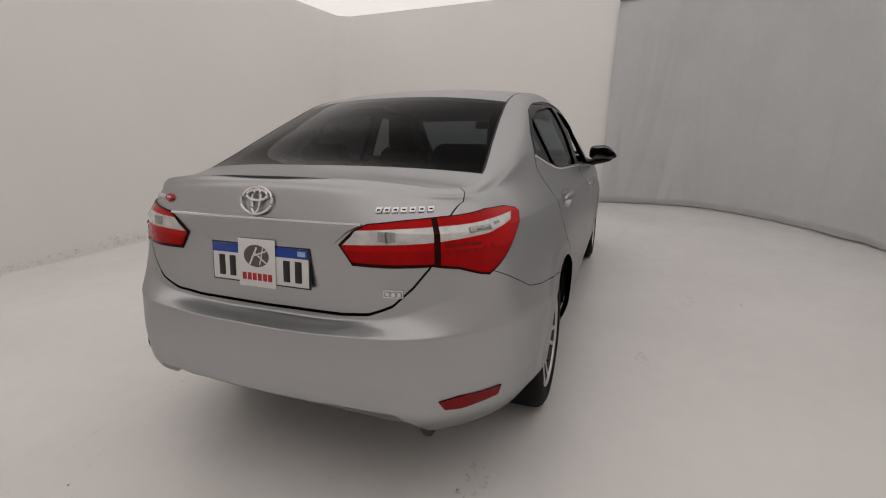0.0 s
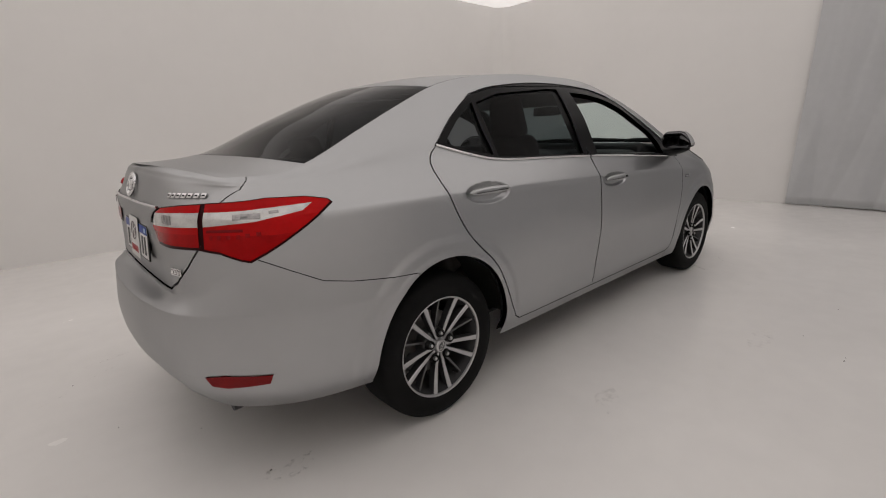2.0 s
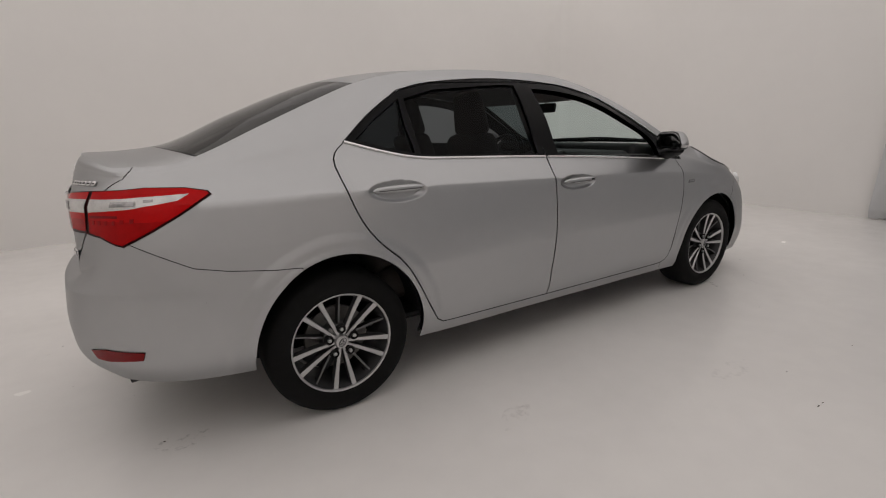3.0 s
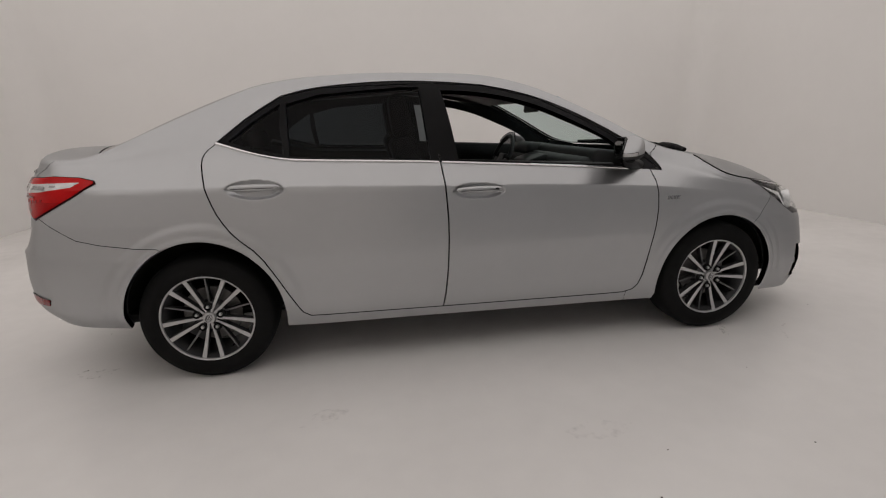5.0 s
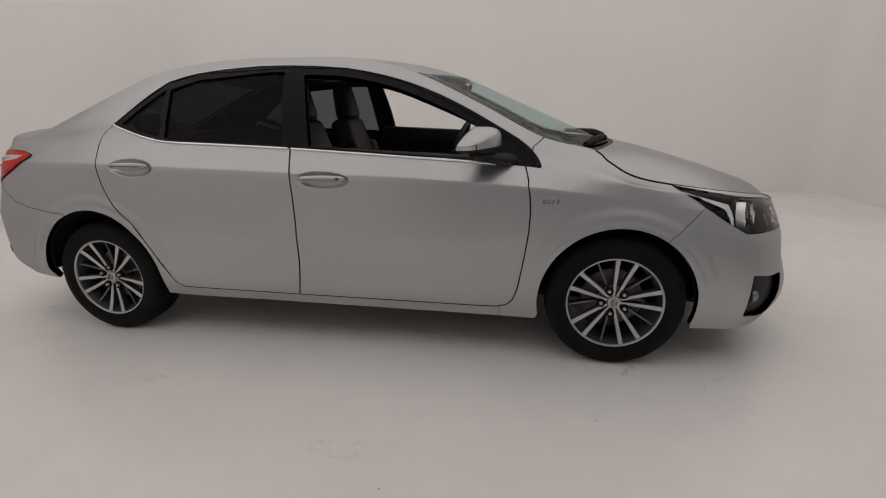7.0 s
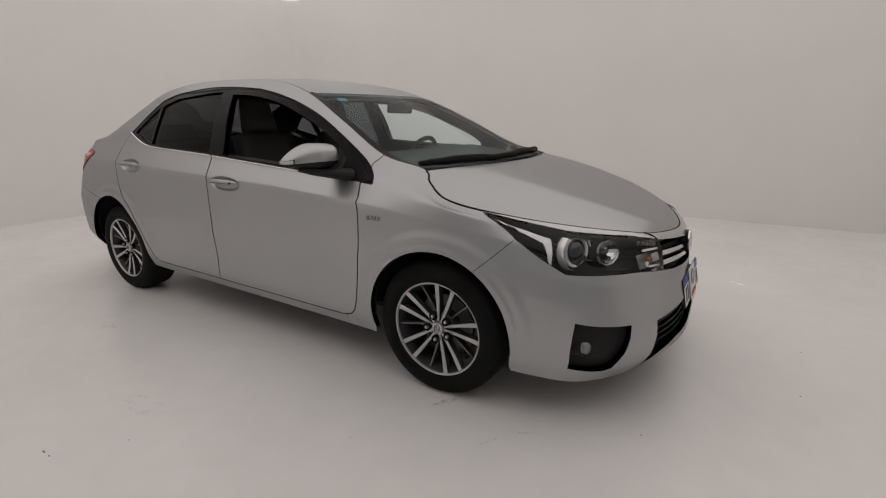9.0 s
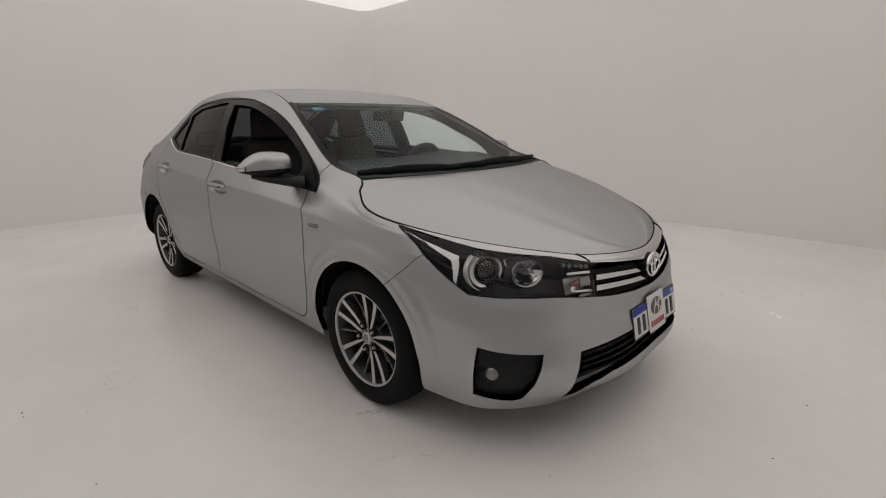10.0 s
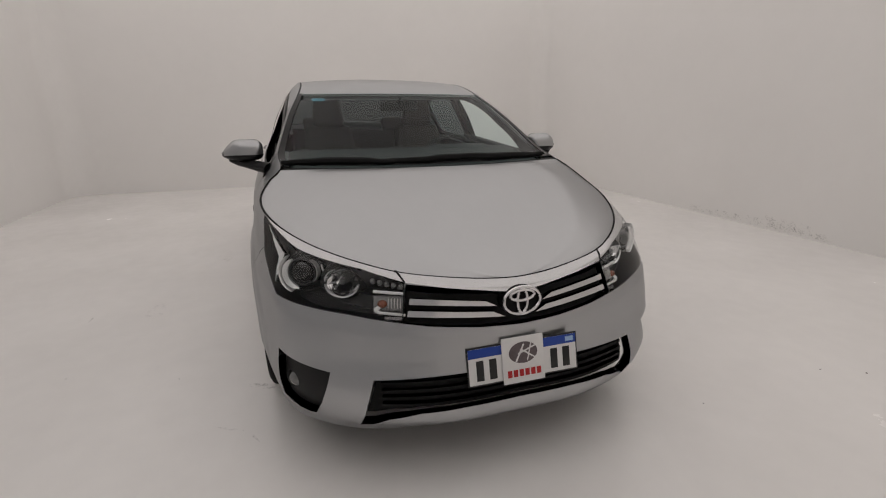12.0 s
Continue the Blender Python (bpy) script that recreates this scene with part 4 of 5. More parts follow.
for s in (-1, 1):
    lamp = panel("head_lamp", head_cells, BEZEL, car, "dark headlamp with chrome reflectors", lift=-.100, sides=(s,))
    panel("housing_edge", split(head_cells, grown(head_lamp, -.004))[1], GLOSS_BLACK, lamp, rims=(head_lamp,), lift=.001, depth=.115, sides=(s,))
    panel("lens", head_cells, LENS, lamp, "clear headlamp lens", lift=.002, sides=(s,))
    panel("light_bar", bar_cells, SILVER, lamp, "bright silver light bar", rims=(lamp_bar,), lift=-.014, depth=.02, sides=(s,))
    # low beam: a dark projector in silver crescents
    m = lamp_frame((1.905, .690, .711), s)
    bm = bmesh.new()
    revolve(bm, [(0, .012), (.014, .011), (.028, .006), (.038, -.003), (.043, -.014), (.044, -.03)], 32, m)
    part("projector_lens", bm, DARK_LENS, lamp, "dark glass projector lens")
    bm = bmesh.new()
    revolve(bm, [(.044, -.03), (.0445, -.006), (.047, -.004), (.051, -.010), (.052, -.04)], 36, m)
    part("projector_ring", bm, ALLOY_DARK, lamp)
    bm = bmesh.new()
    revolve(bm, [(.052, -.02), (.060, -.026), (.070, -.030), (.076, -.045)], 36, m)
    part("projector_bezel", bm, BEZEL, lamp)
    crescent(m, s, 118, 256, .053, .071, "reflector_arc", SILVER, lamp, "bright chrome arc round the projector", z=.0)
    crescent(m, s, 128, 238, .077, .084, "reflector_arc", SILVER, lamp, z=.002)
    crescent(m, s, -38, 52, .053, .060, "reflector_arc", SILVER, lamp, z=-.002)
    crescent(m, s, 250, 330, .0505, .0535, "reflector_arc", CHROME, lamp, z=-.002)
    for x, y, h, a in ((.078, .012, .034, 14), (.088, -.030, .022, -12)):
        bm = bmesh.new()
        box(bm, (.005, h, .010), bevel=.002)
        bmesh.ops.transform(bm, matrix=m @ Matrix.Translation((x * (-s), y, -.006)) @ Matrix.Rotation(radians(-s * a), 4, "Z"), verts=bm.verts)
        part("chrome_sliver", bm, SILVER, lamp)
    # high beam: a wide faceted bowl
    m = lamp_frame((1.990, .559, .690), s) @ Matrix.Diagonal((1.24, 1, 1, 1))
    bm = bmesh.new()
    revolve(bm, [(.010, -.042), (.018, -.036), (.027, -.026), (.036, -.015), (.043, -.005), (.048, .004)], 15, m)
    for v in bm.verts:
        v.co += Vector((noise.noise(v.co * 70), noise.noise(v.co * 70 + Vector((9, 0, 0))), noise.noise(v.co * 70 + Vector((0, 9, 0))))) * .006
    part("bowl_reflector", bm, CHROME, lamp, "faceted bright reflector bowl", smooth=0)
    bm = bmesh.new()
    revolve(bm, [(0, .0), (.007, -.001), (.011, -.006), (.012, -.02), (.011, -.042)], 18, m)
    part("bulb", bm, ALLOY_GREY, lamp, "capped bulb")
    bm = bmesh.new()
    revolve(bm, [(.048, .003), (.052, -.002), (.070, -.018), (.074, -.05)], 36, m)
    part("bowl_bezel", bm, BEZEL, lamp)
    crescent(m, s, 185, 352, .0485, .0535, "reflector_ring", SILVER, lamp, "bright reflector ring", z=.006)
    crescent(m, s, 110, 175, .0485, .0525, "reflector_ring", SILVER, lamp, z=.004)
    # indicator and running lights beside the grille
    def lamp_slab(name, a, z, w, h, mat, lift, label="", turn=0, d=.008):
        bm = bmesh.new()
        box(bm, (w, h, d), bevel=min(h, d) * .25)
        bmesh.ops.transform(bm, matrix=on_flank("f", a, z, lift, s) @ Matrix.Rotation(radians(turn * s), 4, "Z"), verts=bm.verts)
        return part(name, bm, mat, lamp, label)
    lamp_slab("indicator_back", .436, .655, .112, .062, LAMP_GREY, -.050, "grey indicator chamber")
    lamp_slab("indicator_bar", .433, .694, .104, .010, SILVER, -.016, "white reflector bar", 2)
    lamp_slab("indicator_bar", .430, .628, .092, .009, SILVER, -.018, "", 6)
    lamp_slab("indicator_foot", .425, .611, .060, .013, LAMP_GREY, -.022)
    lamp_slab("indicator_wing", .470, .648, .030, .014, SILVER, -.022, "", -38)
    lamp_slab("indicator_wing", .474, .634, .026, .010, SILVER, -.022, "", 24)
    for k in range(5):
        lamp_slab("lens_rib", .398 + .0095 * k, .661, .0045, .034, LAMP_CLEAR, -.014)
    m = on_flank("f", .456, .660, -.020, s)
    bm = bmesh.new()
    bmesh.ops.create_uvsphere(bm, u_segments=18, v_segments=10, radius=1, matrix=m @ Matrix.Diagonal((.017, .013, .012, 1)))
    part("indicator_bulb", bm, AMBER, lamp, "red-brown indicator bulb")
    for k in range(5):
        m = on_flank("f", .392 + .021 * k, .716 + .003 * k, -.012, s)
        bm = bmesh.new()
        revolve(bm, [(0, .003), (.004, .002), (.007, -.001), (.0085, .001), (.0095, -.008)], 14, m)
        part("running_light", bm, ALLOY_GREY, lamp)
    # joint between the strips over the lamp and over the grille
    bm = bmesh.new()
    tube(bm, [on_flank("f", a, z, .003, s).translation for a, z in ((.398, .757), (.393, .750), (.384, .735), (.376, .722))], .0032, 6)
    part("strip_joint", bm, GAP_BLACK, car)

# grilles
panel("grille_back", grille_cells, GAP_BLACK, car, lift=-.03, sides=(-1, 1))
for pts in (((.368, .676), (.25, .668), (.125, .657), (.085, .638), (.25, .650), (.372, .657)), ((.376, .638), (.25, .630), (.10, .620), (.055, .600), (.25, .611), (.381, .619))):
    line = outline(("f", *pts))
    bar, _ = split(grid_cells(0, .6, uv("f", 0, .5)[1], VE, .02), line)
    for s in (-1, 1):
        panel("grille_bar", bar, CHROME, car, "chrome grille bar", rims=(line,), lift=-.004, depth=.022, sides=(s,))
panel("lower_grille_back", low_cells, GAP_BLACK, car, lift=-.045, sides=(-1, 1))
for z in (.320, .347, .374, .401):
    line = outline(("uv", (-.05, uv("f", 0, z + .010)[1])), ("f", (0, z + .010), (.25, z + .006), (.485, z)), ("f", (.485, z - .010), (.25, z - .004), (0, z - .0)), ("uv", (-.05, uv("f", 0, z)[1])))
    bar, _ = split(grid_cells(0, .7, .05, .4, .02), line)
    panel("grille_slat", bar, SLAT, car, rims=(line,), lift=-.024, depth=.025, sides=(-1, 1))
for s in (-1, 1):
    panel("fog_bezel", fog_cells, BLACK_PLASTIC, car, "black fog lamp bezel", rims=(fog,), lift=-.027, depth=.004, sides=(s,))
    m = lamp_frame((1.978, .739, .342), s)
    bm = bmesh.new()
    revolve(bm, [(0, .020), (.012, .0185), (.022, .013), (.029, .004), (.032, -.006), (.032, -.03)], 28, m)
    fl = part("fog_lamp", bm, FOG_GLASS, car, "clear round fog lamp")
    bm = bmesh.new()
    revolve(bm, [(.032, -.02), (.033, .000), (.038, -.001), (.044, -.012), (.060, -.035)], 28, m)
    part("fog_ring", bm, BLACK_PLASTIC, fl)


# badges and plates
def ellipse(rx, ry, cx=0, cy=0, n=36):
    return [(cx + rx * math.cos(2 * math.pi * k / n), cy + ry * math.sin(2 * math.pi * k / n)) for k in range(n)]


def emblem(m, w, h, r, parent, back):
    bm = bmesh.new()
    for pts in (ellipse(w / 2, h / 2), ellipse(w * .135, h * .46), ellipse(w * .33, h * .19, 0, h * .20)):
        tube(bm, [m @ Vector((x, y, .004)) for x, y in pts], r, 8, closed=True)
    e = part("emblem", bm, CHROME, parent, "chrome oval emblem")
    if back:
        bm = bmesh.new()
        f = [bm.verts.new(m @ Vector((x, y, -.002))) for x, y in ellipse(w / 2, h / 2)]
        g = [bm.verts.new(m @ Vector((x, y, -.03))) for x, y in ellipse(w / 2 + .008, h / 2 + .006)]
        bm.faces.new(f)
        for i in range(36):
            bm.faces.new((f[i], f[(i + 1) % 36], g[(i + 1) % 36], g[i]))
        part("emblem_base", bm, GLOSS_BLACK, e)


def facing(place, normal, roll=0):
    n = Vector(normal).normalized()
    up = (Vector((0, 0, 1)) - n * n.z).normalized()
    m = Matrix((up.cross(n), up, n)).transposed().to_4x4()
    m.translation = place
    return m @ pose(0, 0, 0, 0, 0, roll)


def slab(name, w, h, d, m, mat, parent, label="", bevel=.001, at=(0, 0, 0), skew=0.0):
    bm = bmesh.new()
    box(bm, (w, h, d), at, bevel=bevel)
    for v in bm.verts:
        v.co.x += skew * v.co.y
    bmesh.ops.transform(bm, matrix=m, verts=bm.verts)
    return part(name, bm, mat, parent, label)


def plate(m):
    p = slab("number_plate", .405, .135, .006, m, PLATE_FRAME, car, "white plate with blue band and dark bars", bevel=.002)
    slab("plate_face", .394, .124, .002, m, PLATE_WHITE, p, at=(0, 0, .0035))
    slab("plate_band", .394, .031, .002, m, PLATE_BLUE, p, "blue band", at=(0, .0465, .0045), bevel=.0005)
    slab("small_flag", .030, .016, .001, m, FLAG, p, at=(.172, .047, .006), bevel=0)
    for x in (-.158, -.112, .112, .158):
        slab("dark_bar", .026, .070, .0015, m, INK, p, at=(x, -.014, .005), bevel=.0005)
    card = slab("dealer_card", .152, .160, .003, m, PLATE_WHITE, p, "white dealer card with red bar", at=(-.004, .004, .0095))
    bm = bmesh.new()
    f = [bm.verts.new(m @ Vector((x, y, .0118))) for x, y in ellipse(.052, .037, -.004, .028)]
    bm.faces.new(f)
    part("card_disc", bm, CARD_GREY, card)
    for a, w, x, y in ((62, .006, -.016, .028), (20, .005, .008, .036), (-35, .005, .014, .022), (75, .004, .018, .030)):
        bm = bmesh.new()
        box(bm, (.066, w, .0008), (x, y, .0126), (0, 0, a))
        bmesh.ops.transform(bm, matrix=m, verts=bm.verts)
        part("card_stripe", bm, PLATE_WHITE, card)
    for k in range(6):
        slab("red_bar", .0155, .024, .001, m, CARD_RED, card, at=(-.056 + k * .0212, -.042, .0116), bevel=0)


rear_m = facing((-2.214, 0, .836), (-1, 0, .10))
front_m = facing((2.282, 0, .446), (1, -.07, .20), 2.0)
plate(rear_m)
plate(front_m)
slab("plate_bracket", .30, .09, .03, front_m, BLACK_PLASTIC, car, at=(.0, .0, -.018), bevel=.004)
slab("plate_bracket", .20, .06, .03, rear_m, BLACK_PLASTIC, car, at=(0, 0, -.018), bevel=.004)
emblem(facing((2.250, 0, .651), (1, 0, .10)), .134, .093, .0055, car, True)
emblem(on_flank("r", .0005, 1.043, .004, -1), .125, .088, .0048, trunk, False)
for k in range(7):
    m = on_flank("r", .428 + k * .0232, 1.027, .004, -1)
    slab("badge_block", .0195, .018, .004, m, CHROME, trunk, "raised chrome badge block", bevel=.0015, skew=.25)
    slab("badge_core", .010, .005, .001, m, GAP_BLACK, trunk, at=(0, 0, .0022), bevel=0)
m = on_flank("r", .484, .782, .003, -1)
b = slab("trim_badge", .062, .024, .005, m, CHROME, trunk, "small chrome badge", bevel=.0015)
slab("badge_ground", .056, .018, .002, m, LAMP_GREY, b, at=(0, 0, .003), bevel=.0005)
for k in (-.018, 0, .018):
    slab("badge_bar", .011, .011, .002, m, CHROME, b, at=(k, 0, .004), bevel=.0004)
m = on_flank("r", .46, 1.032, .003, 1)
for k in range(5):
    slab("badge_block", .012, .016, .003, m, CHROME, trunk, at=(-.02 - k * .016, 0, 0), bevel=.001)
bm = bmesh.new()
f, g = [bm.verts.new(m @ Vector((x, y, .004))) for x, y in ellipse(.026, .014, .03, 0)], [bm.verts.new(m @ Vector((x, y, -.004))) for x, y in ellipse(.028, .016, .03, 0)]
bm.faces.new(f)
for i in range(36):
    bm.faces.new((f[i], f[(i + 1) % 36], g[(i + 1) % 36], g[i]))
ob = part("oval_badge", bm, CARD_RED, trunk, "red oval badge")
slab("badge_bar", .034, .005, .001, m, PLATE_WHITE, ob, at=(.03, 0, .005), bevel=0)
for s in (-1, 1):
    m = on_flank("s", 1.045, .789, .002, s)
    for k in range(4):
        slab("fender_badge", .014, .019, .003, m, BADGE, car, at=(-.030 + .019 * k, 0, 0), bevel=.001, skew=.2)


# wheels
def spoke(bm, a0, a1, r0, r1, w0, w1, z0, z1, depth):
    p, q = Vector((r0 * math.cos(a0), r0 * math.sin(a0), z0)), Vector((r1 * math.cos(a1), r1 * math.sin(a1), z1))
    d = (q - p).normalized()
    side = Vector((-d.y, d.x, 0)).normalized()
    n, rows = 6, []
    for i in range(n + 1):
        t = i / n
        c = p.lerp(q, t) + Vector((0, 0, -.004 * math.sin(math.pi * t)))
        w = w0 + (w1 - w0) * t
        rows.append([bm.verts.new(c + side * k * w + Vector((0, 0, z))) for k, z in ((-.5, -depth), (-.5, -.003), (-.40, 0), (.40, 0), (.5, -.003), (.5, -depth))])
    for a, b in zip(rows, rows[1:]):
        for j in range(5):
            f = bm.faces.new((a[j], a[j + 1], b[j + 1], b[j]))
            f.material_index = 0 if j in (1, 2, 3) else 1


def wheel():
    w = new("wheel")
    w.parent = car
    bm = bmesh.new()
    revolve(bm, [(.210, -.095), (.218, -.104), (.25, -.111), (.277, -.110), (.298, -.100), (.309, -.085), (.3135, -.07), (.3155, -.03), (.3155, .03), (.3135, .07), (.309, .085), (.306, .090), (.303, .0945), (.298, .099), (.277, .1095), (.26, .1115), (.25, .1115), (.230, .108), (.217, .103), (.210, .094)], 80, closed=True)
    part("tyre", bm, RUBBER, w)
    bm = bmesh.new()
    revolve(bm, [(.207, .088), (.2105, .101), (.2165, .1045), (.219, .102), (.2165, .098), (.2115, .095)], 80)
    part("rim_lip", bm, ALLOY, w, "bright machined rim lip")
    bm = bmesh.new()
    revolve(bm, [(.2085, .094), (.202, .080), (.195, .06), (.190, .02), (.190, -.09), (.205, -.1)], 64)
    part("rim", bm, ALLOY_DARK, w, "dark grey rim barrel")
    for k in range(5):
        c = radians(72 * k)
        bm = bmesh.new()
        for d in (-1, 1):
            spoke(bm, c + d * radians(15), c + d * radians(11.5), .032, .2115, .0125, .0225, .078, .096, .035)
        part("spoke", bm, [ALLOY, ALLOY_DARK], w, "machined double spoke", smooth=20)
        bm = bmesh.new()
        spoke(bm, c + radians(36), c + radians(36), .074, .2095, .012, .008, .056, .085, .03)
        part("thin_spoke", bm, [ALLOY_GREY, ALLOY_DARK], w, "thin grey spoke", smooth=20)
        m = Matrix.Translation((.0575 * math.cos(c + radians(36)), .0575 * math.sin(c + radians(36)), .084))
        bm = bmesh.new()
        revolve(bm, [(.0, .012), (.005, .0115), (.0075, .009), (.0085, .0), (.0085, -.02)], 12, m)
        nut = part("wheel_nut", bm, ALLOY, w)
        bm = bmesh.new()
        revolve(bm, [(.0, -.002), (.0145, -.001), (.0160, .005), (.0180, .006), (.0205, -.014)], 16, m)
        part("nut_seat", bm, GAP_BLACK, nut, "dark nut recess")
    bm = bmesh.new()
    revolve(bm, [(0, .092), (.020, .0915), (.027, .089), (.030, .084), (.032, .078), (.034, .070), (.036, .045)], 40)
    hub = part("hub", bm, ALLOY, w)
    bm = bmesh.new()
    revolve(bm, [(.0, .066), (.060, .064), (.072, .056), (.080, .0)], 40)
    part("hub_plate", bm, ALLOY_GREY, hub)
    bm = bmesh.new()
    for rx, ry, cy in ((.020, .014, 0), (.006, .012, 0), (.013, .005, .005)):
        tube(bm, [Vector((x, y, .0925)) for x, y in ellipse(rx, ry, 0, cy, 24)], .0016, 6, closed=True)
    part("hub_emblem", bm, ALLOY_GREY, hub)
    bm = bmesh.new()
    revolve(bm, [(.06, .012), (.138, .012), (.140, .008), (.140, -.004), (.06, -.008)], 48)
    part("brake_disc", bm, DISC, w, "grey steel brake disc")
    bm = bmesh.new()
    box(bm, (.07, .13, .06), (-.115, .02, .0), bevel=.012)
    part("brake_caliper", bm, ALLOY_DARK, w)
    bm = bmesh.new()
    tube(bm, [(.184 * math.cos(4.3), .184 * math.sin(4.3), .06), (.178 * math.cos(4.3), .178 * math.sin(4.3), .09)], .004, 8)
    part("valve", bm, RUBBER, w)
    return w


w = wheel()
w.matrix_basis = pose(1.352, -.755, .314, 90, 0, 0) @ pose(0, 0, 0, 0, 0, 78)
for x, y, a, spin in ((-1.352, -.740, 90, 52), (1.352, .755, -90, 20), (-1.352, .740, -90, 40)):
    copy_thing(w, pose(x, y, .314, a, 0, 0) @ pose(0, 0, 0, 0, 0, spin))
for x in (1.352, -1.338):
    for s in (-1, 1):
        bm = bmesh.new()
        m = Matrix.Translation((x, 0, .315)) @ pose(0, 0, 0, 90 if s < 0 else -90, 0, 0)
        arc = (radians(4), radians(176)) if s < 0 else (radians(184), radians(356))
        revolve(bm, [(0.05, .52), (.405, .52), (.405, .60), (.402, .70), (.398, .80), (.390, .85)], 40, m, arc=arc)
        part("wheel_arch_liner", bm, GAP_BLACK, car, "black wheel arch liner", smooth=40)

# underside
bm = bmesh.new()
box(bm, (3.9, 1.30, .05), (.05, 0, .275), bevel=.02)
box(bm, (3.0, .20, .03), (-.2, 0, .245), bevel=.01)
part("underbody", bm, GAP_BLACK, car, "black underbody")
bm = bmesh.new()
tube(bm, [(-1.7, -.50, .30), (-1.9, -.545, .288), (-2.12, -.548, .276)], .026, 14)
part("exhaust_tip", bm, ALLOY_DARK, car, "grey steel exhaust tip")


# mirrors
def mirror(s):
    c = Vector((.742, s * .925, 1.048))
    def shape(th, ph, grow=0.0):
        f = lambda v, e: math.copysign(abs(v) ** e, v)
        x, y, z = f(math.cos(ph) * math.cos(th), .72 if math.cos(th) > 0 else .4), f(math.cos(ph) * math.sin(th), .85 if math.sin(th) > 0 else .38), f(math.sin(ph), .66)
        ax = .078 if x > 0 else .040
        taper = 1 - (.66 if z > 0 else .45) * max(0, y) ** 2 + .06 * min(0, y)
        return c + Vector((x * (ax + grow) - .060 * max(0, y) ** 1.4 - .010 * y, s * y * (.108 + grow), z * ((.064 if z > 0 else .050) + grow) * taper - .018 * y * y * (y > 0)))
    def surf(th0, th1, ph0, ph1, n, k, grow=0.0):
        bm = bmesh.new()
        V = [[bm.verts.new(shape(th0 + (th1 - th0) * i / n, ph0 + (ph1 - ph0) * j / k, grow)) for j in range(k + 1)] for i in range(n + 1)]
        for i in range(n):
            for j in range(k):
                bm.faces.new((V[i][j], V[i + 1][j], V[i + 1][j + 1], V[i][j + 1]))
        bmesh.ops.remove_doubles(bm, verts=bm.verts, dist=1e-5)
        return bm
    rad = radians
    mir = part("side_mirror", surf(0, 2 * math.pi, rad(-10), rad(90), 48, 18), PAINT, car, "silver door mirror with black foot", smooth=60)
    part("lower_shell", surf(0, 2 * math.pi, rad(-90), rad(-10), 48, 12, .0012), BLACK_PLASTIC, mir, smooth=60)
    lens = part("indicator_lens", surf(rad(62), rad(112), rad(-9), rad(7), 16, 5, .003), LAMP_CLEAR, mir, smooth=60)
    part("lens_rim", surf(rad(59), rad(115), rad(-11), rad(10), 16, 5, .0015), BLACK_PLASTIC, lens, smooth=60)
    part("mirror_glass", surf(rad(128), rad(232), rad(-52), rad(52), 16, 14, .003) , MIRROR, mir, smooth=60)
    part("glass_rim", surf(rad(112), rad(248), rad(-70), rad(70), 20, 16, .0015), BLACK_PLASTIC, mir, smooth=60)
    bm = bmesh.new()
    tube(bm, [(.85, s * .79, .962), (.825, s * .83, .968), (.785, s * .88, .978), (.745, s * .94, .990), (.712, s * .985, 1.000)], [.052, .048, .042, .036, .022], 14, flat=.58)
    part("mirror_foot", bm, BLACK_PLASTIC, mir)


for s in (-1, 1):
    mirror(s)

# wipers on the glass
WS = cap(U_COWL, U_HEAD, ws_bow, n=60, ts=80, inset=.008)


def on_glass(s, t, up=.012):
    p = WS[int(round(s * 60)), int(round((t + 1) * 40))]
    return Vector((p[0] + up * .5, p[1], p[2] + up))


for t0, t1, s0, s1, pivot in ((-1.0, -.30, .018, .035, -.28), (-.34, .90, .05, .03, .34)):
    bm = bmesh.new()
    n = 14
    tube(bm, [on_glass(s0 + (s1 - s0) * k / n + .02 * math.sin(math.pi * k / n), t0 + (t1 - t0) * k / n, .012) for k in range(n + 1)], [.008 + .012 * math.sin(math.pi * (.08 + .84 * k / n)) for k in range(n + 1)], 8)
    wp = part("wiper", bm, RUBBER, car, "black windshield wiper")
    bm = bmesh.new()
    a, b = on_glass((s0 + s1) / 2 + .02, (t0 + t1) / 2, .016), on_glass(s1, t1 - .05, .010)
    tube(bm, [a, a.lerp(b, .5) + Vector((0, 0, .004)), b], [.007, .010, .014], 8)
    part("wiper_arm", bm, RUBBER, wp)
m = facing(on_glass(.86, -.80, -.004), (1, 0, 1.7))
slab("sticker", .075, .032, .001, m, STICKER, windshield, "pale blue paper sticker", bevel=0)


# inside
def cushion(size, at, turn=(0, 0, 0), bevel=.04, taper=None):
    bm = bmesh.new()
    box(bm, size, at, turn, bevel=bevel, seg=4, taper=taper)
    return bm


def seat(y):
    st = part("seat_cushion", cushion((.50, .50, .16), (.08, y, .44), (0, -6, 0), .05), SEAT, car, "brown leather front seat")
    part("backrest", cushion((.14, .48, .70), (-.25, y, .80), (0, -17, 0), .05, (1, .74)), SEAT, st)
    part("bolster", cushion((.13, .09, .48), (-.20, y + .20, .74), (0, -17, 0), .04), SEAT, st)
    part("bolster", cushion((.13, .09, .48), (-.20, y - .20, .74), (0, -17, 0), .04), SEAT, st)
    part("headrest", cushion((.12, .25, .24), (-.345, y, 1.245), (0, -10, 0), .045, (.8, .78)), SEAT, st)
    bm = bmesh.new()
    for k in (-.06, .06):
        tube(bm, [(-.335, y + k, 1.08), (-.355, y + k, 1.18)], .007, 8)
    part("headrest_post", bm, CHROME, st)


